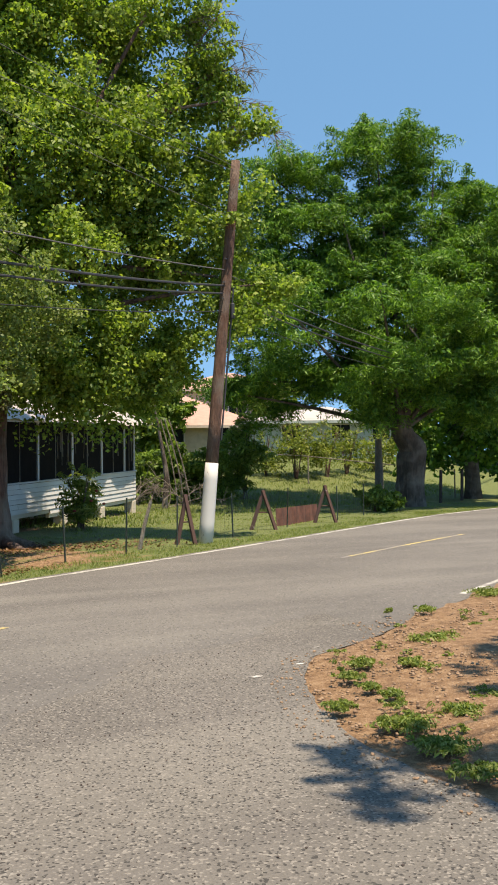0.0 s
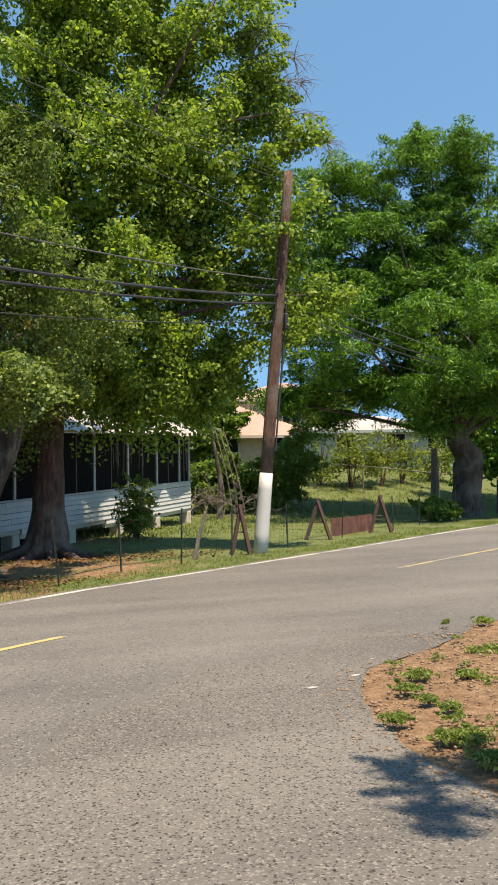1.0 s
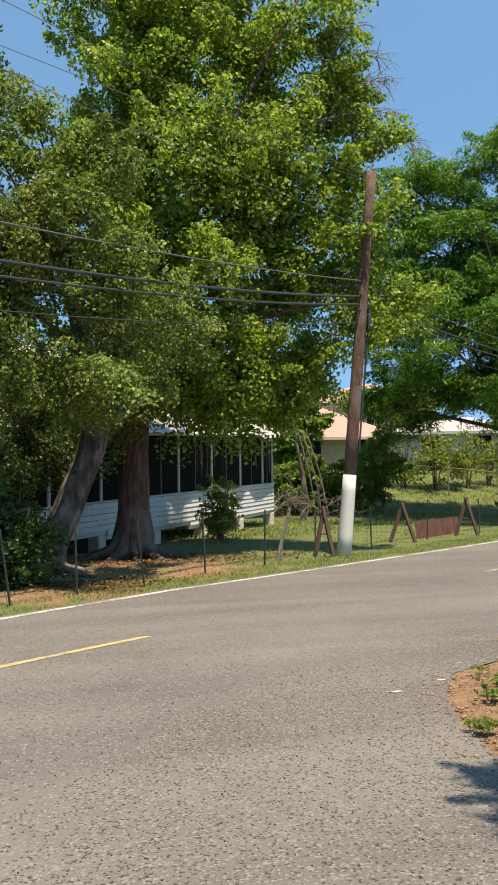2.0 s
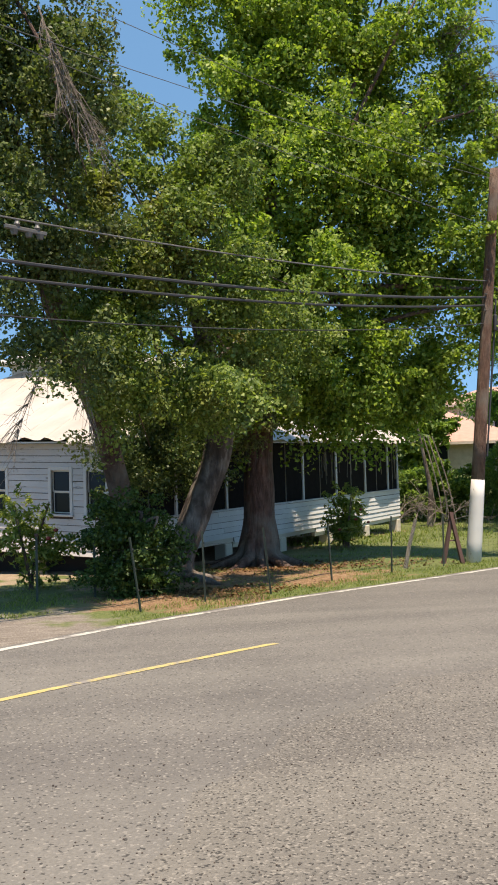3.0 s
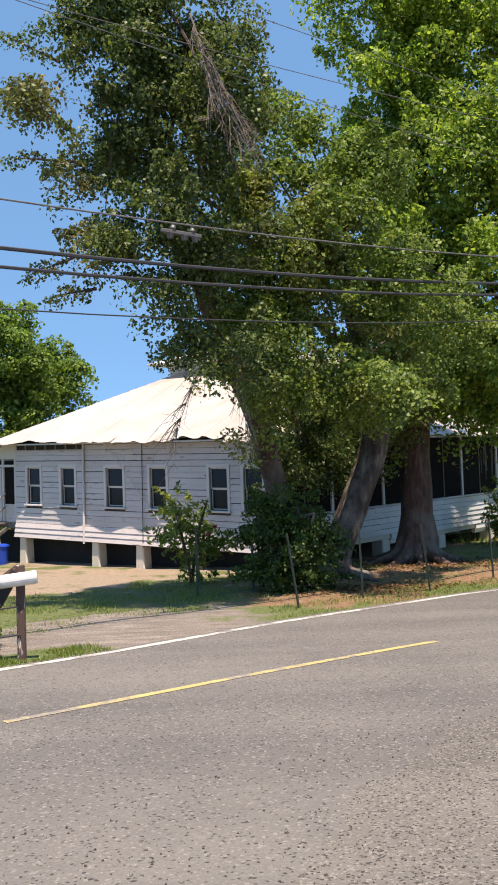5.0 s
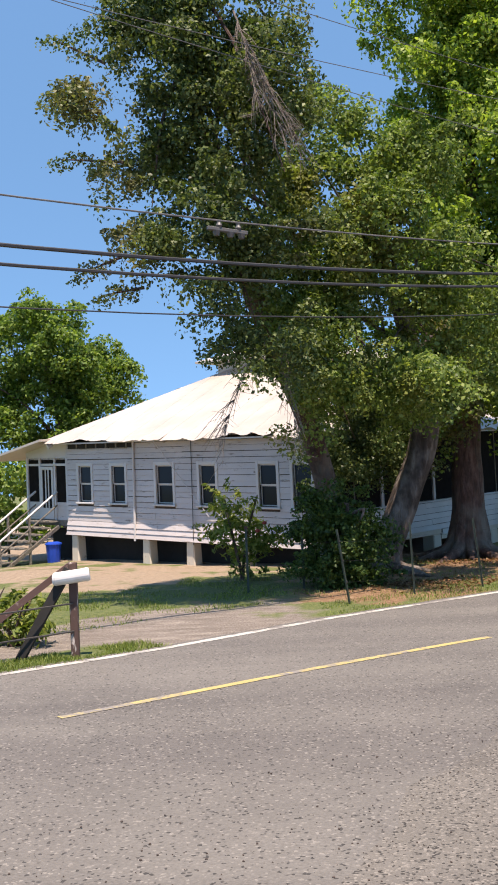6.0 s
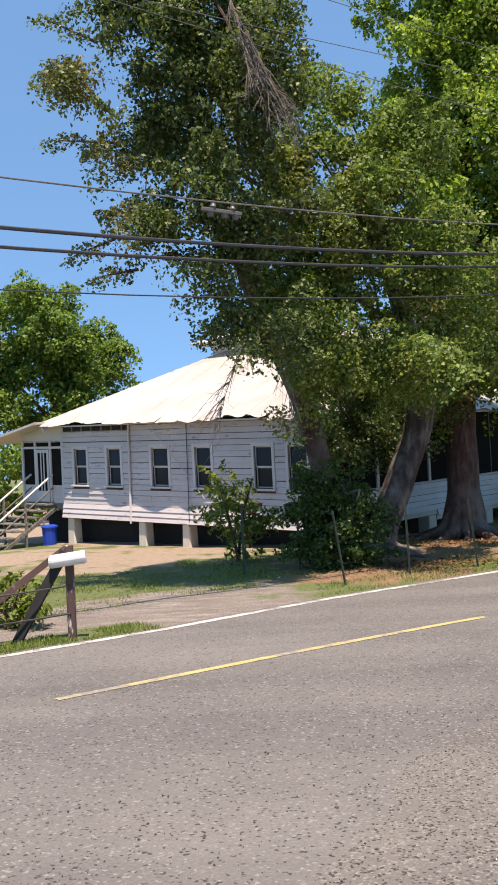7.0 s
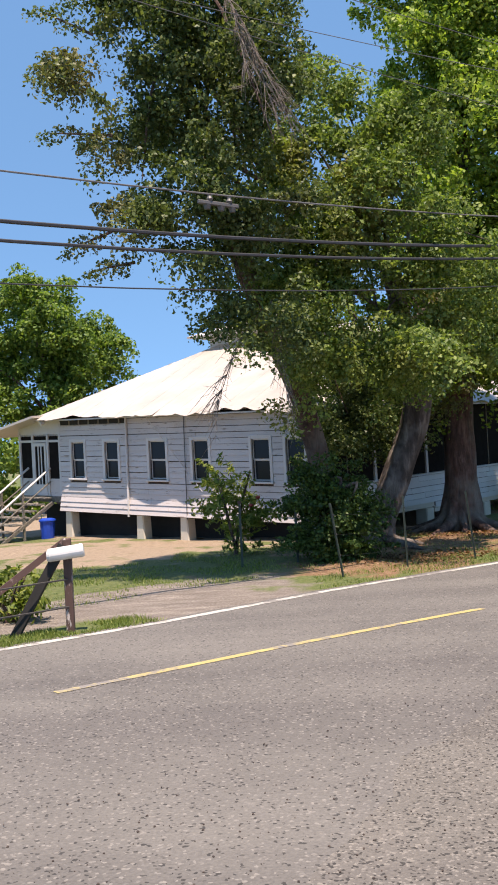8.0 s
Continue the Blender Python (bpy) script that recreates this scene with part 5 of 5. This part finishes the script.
def fence_posts():
    rnd = random.Random(5)
    for k, ((x, y), (tx, ty)) in enumerate(zip(FENCE, TILT)):
        h = 1.18 + 0.08 * rnd.random()
        o = thing("fence_post", Matrix.Translation((x, y, zg(x, y))), "thin dark green steel fence post at the road", "fence post", "roadside fence posts")
        bm = bmesh.new()
        m = Matrix.Rotation(rnd.uniform(0, 1.5), 4, "Z")
        lean = Matrix(((1, 0, -tx, 0), (0, 1, -ty, 0), (0, 0, 1, 0), (0, 0, 0, 1)))
        add_box(bm, (-0.02, -0.005, -0.25), (0.02, 0.005, h), lean @ m)
        add_box(bm, (-0.005, 0.005, -0.25), (0.005, 0.028, h), lean @ m)
        part("stake", bm, POST_STEEL, o)
        for z in (0.35, 0.7, 1.02):
            part("clip", box((-0.02, -0.015, z), (0.02, 0.0, z + 0.03), lean @ m), WIRE, o)
    red = thing("fence_post", Matrix.Translation((-0.31, 18.13, 0)), "thin dark steel post with a red top by the shrub", "fence post")
    part("stake", box((-0.022, -0.006, -0.2), (0.022, 0.03, 1.2)), POST_STEEL, red)
    part("cap", box((-0.035, -0.02, 1.2), (0.035, 0.035, 1.25)), RUSTY, red, "faded red cap")
    back = thing("fence_post", Matrix.Translation((0.75, 18.4, 0)), "thin dark steel post beside the shrub", "fence post")
    part("stake", box((-0.022, -0.006, -0.2), (0.022, 0.03, 1.1)), POST_STEEL, back)
    o = thing("fence_wire", Matrix.Translation((0, 0, 0)), "thin sagging wire strands of the roadside fence", "wire fence")
    for z in (0.35, 0.7, 1.02):
        for k in range(len(FENCE) - 1):
            (xa, ya), (xb, yb) = FENCE[k], FENCE[k + 1]
            ta, tb = TILT[k], TILT[k + 1]
            a, b = Vector((xa - ta[0] * z, ya - ta[1] * z, z)), Vector((xb - tb[0] * z, yb - tb[1] * z, z))
            part("wire", tube([a, a.lerp(b, 0.5) - Vector((0, 0, 0.03)), b], 0.0016, 4), WIRE, o)
    for k in range(5, len(FENCE) - 1):
        (xa, ya), (xb, yb) = FENCE[k], FENCE[k + 1]
        for i in range(1, 12):
            f = i / 12
            x, y = xa + (xb - xa) * f, ya + (yb - ya) * f
            part("mesh_wire", tube([(x, y, 0.02), (x, y, 1.0)], 0.002, 3), WIRE, o)


fence_posts()
lean_post = thing("wooden_post", Matrix.Translation((8.0, 21.35, 0)), "pale grey wooden stake leaning on the fence", "post")
part("stake", tube([(0, 0, -0.15), (0.15, 0.02, 0.5), (0.33, 0.0, 1.15)], [0.05, 0.045, 0.04], 7, 0.1), GREY_WOOD, lean_post)


def a_frame(x, y, h, spread, seed, label):
    """A brace of two rusty angle irons leaning together."""
    o = thing("fence_brace", Matrix.Translation((x, y, 0)), label, "fence brace", "rusty fence braces")
    rnd = random.Random(seed)
    d = Vector((0.88, -0.47, 0))
    for s in (-1, 1):
        foot = d * (s * spread) + Vector((0, 0, -0.15))
        top = d * (s * -0.06) + Vector((0.03 * s, -0.03 * s, h))
        bm = bmesh.new()
        add_tube(bm, [foot, foot.lerp(top, 0.5), top], [0.065, 0.06, 0.055], 4, 0.1, seed)
        part("leg", bm, RUSTY, o)
    part("tie", tube([d * -spread * 0.55 + Vector((0, 0, h * 0.45)), d * spread * 0.55 + Vector((0, 0, h * 0.45))], 0.02, 5), RUSTY, o)


a_frame(9.55, 22.1, 1.25, 0.26, 1, "rusty angle-iron brace beside the pole")
a_frame(13.5, 25.4, 1.2, 0.42, 2, "rusty angle-iron brace on the verge")
a_frame(16.9, 27.4, 1.25, 0.40, 3, "rusty angle-iron brace on the verge")
sheet = thing("metal_sheet", Matrix.Translation((16.0, 27.65, 0)) @ Matrix.Rotation(math.atan2(0.6, 0.8), 4, "Z"), "rust-brown corrugated sheet leaning on the fence", "metal sheet")
vs, fs = [], []
for i in range(25):
    for j in (0, 1):
        vs.append((-1.7 + i * 0.145, 0.02 * math.sin(i * 1.57) + 0.05 * j, -0.05 + 0.62 * j))
for i in range(24):
    fs.append((i * 2, i * 2 + 2, i * 2 + 3, i * 2 + 1))
panel = link_mesh("panel", vs, fs, RUST_SHEET, sheet)
panel.modifiers.new("thick", "SOLIDIFY").thickness = 0.006
old_post = thing("wooden_post", Matrix.Translation((26.6, 38.2, 0.2)), "thick weathered grey wooden gate post", "post")
part("stake", tube([(0, 0, -0.4), (0.02, 0, 1.2), (0.0, 0, 2.9)], [0.2, 0.19, 0.17], 9, 0.15, 4), GREY_WOOD, old_post)
for x, y in ((29.5, 37.2), (31.8, 38.4)):
    o = thing("wooden_post", Matrix.Translation((x, y, zg(x, y))), "dark thin wooden fence post in shade", "post")
    part("stake", tube([(0, 0, -0.3), (0.05, 0, 1.6)], 0.08, 7, 0.1), DARK_WOOD, o)
rail = thing("wire_fence", Matrix.Translation((0, 0, 0)), "grey pipe-railed wire fence across the far lawn", "wire fence")
pts = [(22.5, 45.5), (26.0, 43.8), (29.5, 42.0), (33.0, 40.4)]
for x, y in pts:
    part("post", tube([(x, y, zg(x, y) - 0.2), (x, y, zg(x, y) + 1.5)], 0.04, 6), GREY_WOOD, rail)
part("rail", tube([(x, y, zg(x, y) + 1.45) for x, y in pts], 0.025, 6), GREY_WOOD, rail)


# ---- old gate with the tube letter box ----
def gate_post():
    o = thing("gate_post", Matrix.Translation((-2.36, 11.89, 0)), "rusty pink-brown post braced by two leaning bars", "gate post")
    part("upright", box((-0.05, -0.045, -0.2), (0.05, 0.045, 1.16), bevel=0.012), PEELING, o)
    for a, b, r, mt in (((-0.04, -0.03, 1.08), (-0.72, -0.12, -0.1), 0.075, DARK), ((-0.02, 0.02, 1.14), (-1.9, -0.4, -0.25), 0.055, RUSTY)):
        bm = bmesh.new()
        add_tube(bm, [a, Vector(a).lerp(Vector(b), 0.5) + Vector((0, 0, 0.015)), b], [r, r, r * 0.95], 4, 0.08, 2)
        part("brace", bm, mt, o)
    for z in (0.66, 0.32):
        part("wire", tube([(0, -0.05, z), (-1.0, -0.5, z - 0.06), (-2.2, -1.2, z - 0.02)], 0.012, 5), WIRE, o)
    tubebox = thing("letter_box", Matrix.Translation((-2.36, 11.80, 0.99)), "white enamel tube letter box on a gate post", "letter box")
    bm = tube([(-0.22, -0.03, -0.02), (-0.2, -0.03, -0.02), (0.2, 0.04, 0.02), (0.215, 0.042, 0.022)], [0.07, 0.082, 0.082, 0.072], 18)
    part("barrel", bm, MAILBOX, tubebox, smooth=False)
    part("rim", tube([(0.17, 0.035, 0.017), (0.19, 0.038, 0.019)], 0.087, 18), MAILBOX, tubebox)


gate_post()


# ---- houses beyond the lawn ----
def far_house(name, label, origin, turn, size, wall_h, roof_h, wall_mat, roof_mat, openings, over=0.6):
    z = zg(origin[0], origin[1])
    o = thing(name, Matrix.Translation((origin[0], origin[1], z)) @ Matrix.Rotation(radians(turn), 4, "Z"), label, "house")
    w, d = size
    part("wall", box((0, 0, -1), (w, d, wall_h)), wall_mat, o)
    c = [(-over, -over, wall_h), (w + over, -over, wall_h), (w + over, d + over, wall_h), (-over, d + over, wall_h)]
    k = min(w, d) / 2 + over
    r = [(k - over, d / 2, wall_h + roof_h), (w - k + over, d / 2, wall_h + roof_h)] if w > d else [(w / 2, k - over, wall_h + roof_h), (w / 2, d - k + over, wall_h + roof_h)]
    f = [(0, 1, 5, 4), (1, 2, 5), (2, 3, 4, 5), (3, 0, 4), (3, 2, 1, 0)] if w > d else [(0, 1, 4), (1, 2, 5, 4), (2, 3, 5), (3, 0, 4, 5), (3, 2, 1, 0)]
    link_mesh("roof", c + r, f, roof_mat, o)
    part("fascia", box((-over, -over - 0.03, wall_h - 0.18), (w + over, -over, wall_h + 0.02)), wall_mat, o)
    for x, zz, ww, hh in openings:
        win = tagged(new("window"), "dark window in a far wall")
        win.parent = o
        part("frame", box((x - 0.08, -0.06, zz - 0.08), (x + ww + 0.08, -0.01, zz + hh + 0.08)), TRIM, win)
        for i in range(2):
            part("pane", box((x + i * ww / 2 + 0.02, -0.075, zz), (x + (i + 1) * ww / 2 - 0.03, -0.062, zz + hh)), GLASS, win)


far_house("house", "low pale house with a white roof beyond the lawn", (30.4, 59.0), -30, (9.5, 8), 2.5, 1.2, GREEN_WALL, ROOF, [(2.2, 1.3, 1.3, 0.9), (5.6, 1.3, 1.3, 0.9), (8.4, 1.2, 1.2, 1.0)])
far_house("house", "house with a faded pink hip roof beyond the hedge", (21.5, 66.5), -18, (12, 10), 2.4, 2.6, CREAM, PINK_ROOF, [(2.0, 1.2, 1.4, 1.2), (5.0, 1.2, 1.6, 1.3), (8.5, 1.2, 1.4, 1.2)])
far_house("house", "taller house with a pale red roof in the distance", (31.5, 76), -25, (10, 9), 6.0, 1.8, CREAM, PINK_ROOF, [(1.5, 3.6, 1.4, 1.2), (5.0, 3.6, 1.4, 1.2)])

# ---- grass, weeds and stones ----
def blades(name, xy, height, width, material, seed, parent=None, label="", lift=0.0):
    g = np.random.default_rng(seed)
    xy = np.asarray(xy, float)
    n = len(xy)
    z = rise(xy[:, 0], xy[:, 1]) - 0.02 + lift
    base = np.column_stack([xy, z])
    a = g.random(n) * 6.283
    side = np.column_stack([np.cos(a), np.sin(a), np.zeros(n)])
    h = height * (0.5 + g.random(n))
    w = width * (0.6 + 0.8 * g.random(n))
    lean = np.column_stack([g.normal(size=n) * 0.45, g.normal(size=n) * 0.45, np.ones(n)])
    tip = base + lean * h[:, None]
    v = np.stack([base - side * w[:, None], base + side * w[:, None], tip + side * (w * 0.25)[:, None], tip - side * (w * 0.25)[:, None]], 1).reshape(-1, 3)
    ob = fast_mesh(name, v, np.arange(n * 4).reshape(-1, 4), material, parent)
    if label:
        tagged(ob, label, "grass", kind="stuff")
    return ob


def verge_points(n, x0, x1, q0, q1, seed, keep):
    """Places scattered beyond the far edge line, thinned by a pattern of tufts."""
    g = np.random.default_rng(seed)
    xs = x0 + (x1 - x0) * g.random(n)
    qs = q0 + (q1 - q0) * g.random(n)
    i = np.searchsorted(CENTRE[:, 0], xs).clip(0, len(CENTRE) - 1)
    far = np.interp(CENTRE[i, 0], [-3, 0.2, 2.5, 5.8, 9, 14.6, 25, 40], [2.40, 2.46, 2.85, 3.18, 3.22, 3.48, 4.5, 4.6])
    p = CENTRE[i] + NORMAL[i] * (far + qs)[:, None] + g.normal(size=(n, 2)) * 0.05
    tuft = np.array([noise.noise(Vector((a * 1.1, b * 1.1, 4.0))) for a, b in p])
    ok = tuft > keep
    return p[ok]


clear = lambda p: p[~((p[:, 0] < 0.9) & (p[:, 1] < 16.8) & (p[:, 0] > -1.9))]
blades("grass", clear(verge_points(26000, 1.0, 34.0, 0.22, 1.5, 3, -0.25)), 0.055, 0.007, GRASS, 3, label="short green and straw grass on the verge")
blades("grass", verge_points(20000, -6.5, 0.2, 0.12, 0.8, 9, -0.5), 0.055, 0.007, GRASS, 9, label="short green grass at the gate foot")
blades("grass", verge_points(30000, 4.0, 33.0, 1.5, 7.0, 4, -0.05), 0.05, 0.009, GRASS, 4, label="patchy green lawn under the trees")
blades("grass", verge_points(24000, -5.0, 4.0, 2.3, 7.5, 5, -0.08), 0.05, 0.008, GRASS, 5, label="patchy dry green grass before the house")
blades("grass", verge_points(30000, 14.0, 42.0, 7.0, 22.0, 6, -0.2), 0.12, 0.016, GRASS, 6, label="bright green lawn beyond the fence")


def litter(name, label, n, centre, reach, seed, material):
    """Fallen leaves lying flat round the foot of a tree."""
    g = np.random.default_rng(seed)
    xy = np.array(centre) + g.normal(size=(n, 2)) * np.array(reach)
    _, beyond = road_frame(xy[:, 0], xy[:, 1])
    xy = xy[beyond > 4.1]
    n = len(xy)
    z = rise(xy[:, 0], xy[:, 1]) + 0.02 + 0.02 * g.random(n)
    pos = np.column_stack([xy, z])
    ob = scatter_leaves(name, pos, 0.02, 1, 0.055, material, None, 0.3, 0.0, seed, 1.5, 0.9, 2.5)
    tagged(ob, label, "leaf litter", kind="stuff")


FALLEN = leaf_material("fallen_leaf", (0.08, 0.038, 0.02), (0.17, 0.08, 0.038), (0.27, 0.15, 0.07), 0.15)
litter("leaf_litter", "orange-brown fallen leaves round the tall tree", 1500, (5.8, 22.9), (1.7, 0.8), 91, FALLEN)
litter("leaf_litter", "orange-brown fallen leaves on the verge by the fence", 800, (3.2, 18.2), (1.0, 0.6), 92, FALLEN)


def weed(x, y, r, seed, n=150, size=0.06):
    o = thing("weed", Matrix.Translation((x, y, 0.03)), "low green weed clump on bare orange soil", "weed", "weeds on the bank")
    g = np.random.default_rng(seed)
    c = np.column_stack([g.normal(size=(n // 10, 2)) * r * 0.45, 0.05 + 0.04 * g.random(n // 10)])
    scatter_leaves("leaves", c, r * 0.3, 12, size, GRASS, o, 0.35, 0.0, seed, 2.0, 0.6)


g = np.random.default_rng(12)
for k, (x, y, r) in enumerate(((6.53, 8.38, 0.29), (5.14, 7.72, 0.17), (5.56, 7.48, 0.14), (4.74, 7.26, 0.12), (4.64, 6.84, 0.09), (4.64, 6.53, 0.1), (4.04, 6.39, 0.13), (4.26, 5.71, 0.18), (4.15, 5.86, 0.12), (4.15, 5.16, 0.2), (4.06, 5.29, 0.12), (4.81, 5.84, 0.18), (5.33, 6.14, 0.18), (9.52, 10.87, 0.34), (7.7, 10.04, 0.14), (3.98, 4.68, 0.15), (7.22, 10.18, 0.05))):
    weed(x, y, r, 300 + k, int(2600 * r) + 120, 0.024)


for k in range(34):
    y = 4.9 + 5.0 * g.random()
    x = float(bank_edge(y)) + 0.25 + 3.2 * g.random() ** 1.4
    weed(x, y, 0.04 + 0.07 * g.random(), 400 + k, 90, 0.02)


def stones(name, label, places, lo, hi, seed, material):
    """Loose stones, one mesh of little bent boxes."""
    g = np.random.default_rng(seed)
    cube = np.array([(-1, -1, -1), (1, -1, -1), (1, 1, -1), (-1, 1, -1), (-1, -1, 1), (1, -1, 1), (1, 1, 1), (-1, 1, 1)], float) * 0.5
    quad = np.array([(3, 2, 1, 0), (4, 5, 6, 7), (0, 1, 5, 4), (1, 2, 6, 5), (2, 3, 7, 6), (3, 0, 4, 7)])
    vs, qs = [], []
    for k, (x, y, z) in enumerate(places):
        s = lo + (hi - lo) * g.random() ** 2.5
        c = cube * (1 + 0.5 * (g.random((8, 3)) - 0.5)) * np.array([s, s * (0.6 + 0.5 * g.random()), s * 0.6])
        c[4:, :2] *= 0.7
        a = g.random() * 6.28
        rot = np.array([[math.cos(a), -math.sin(a), 0], [math.sin(a), math.cos(a), 0], [0, 0, 1]])
        vs.append(c @ rot.T + np.array([x, y, z + s * 0.15]))
        qs.append(quad + 8 * k)
    ob = fast_mesh(name, np.concatenate(vs), np.concatenate(qs), material)
    tagged(ob, label, "stones", kind="stuff")


yy = 3.8 + 6.2 * g.random(5200)
xx = bank_edge(yy) - 0.3 + 4.5 * g.random(5200)
stones("gravel", "loose pale stones and clods on the bare bank", np.column_stack([xx, yy, np.full(5200, 0.02) + 0.09 * smooth(0, 1.6, xx - bank_edge(yy))]), 0.005, 0.034, 8, STONE)
xx, yy = -3.5 + 8.5 * g.random(2600), 3.2 + 6.0 * g.random(2600)
_, qq = road_frame(xx, yy)
ok = (qq < -2.6) & (xx < bank_edge(yy))
stones("gravel", "loose grit on the coarse asphalt", np.column_stack([xx, yy, np.full(2600, 0.02)])[ok], 0.004, 0.014, 18, DARK_WOOD)


# old flecks of white paint on the side road
for k, (x, y, w, turn) in enumerate(((4.13, 7.95, 0.09, 20), (4.76, 8.24, 0.06, 60), (5.35, 8.89, 0.05, 5))):
    rnd = random.Random(40 + k)
    ring = [(x + w * rnd.uniform(0.6, 1.1) * math.cos(a * 0.785 + turn), y + 0.5 * w * rnd.uniform(0.5, 1.1) * math.sin(a * 0.785 + turn), 0.024) for a in range(8)]
    tagged(link_mesh("paint_mark", ring, [tuple(range(8))], WHITE_LINE), "worn fleck of white paint on asphalt", "road marking", kind="structure")
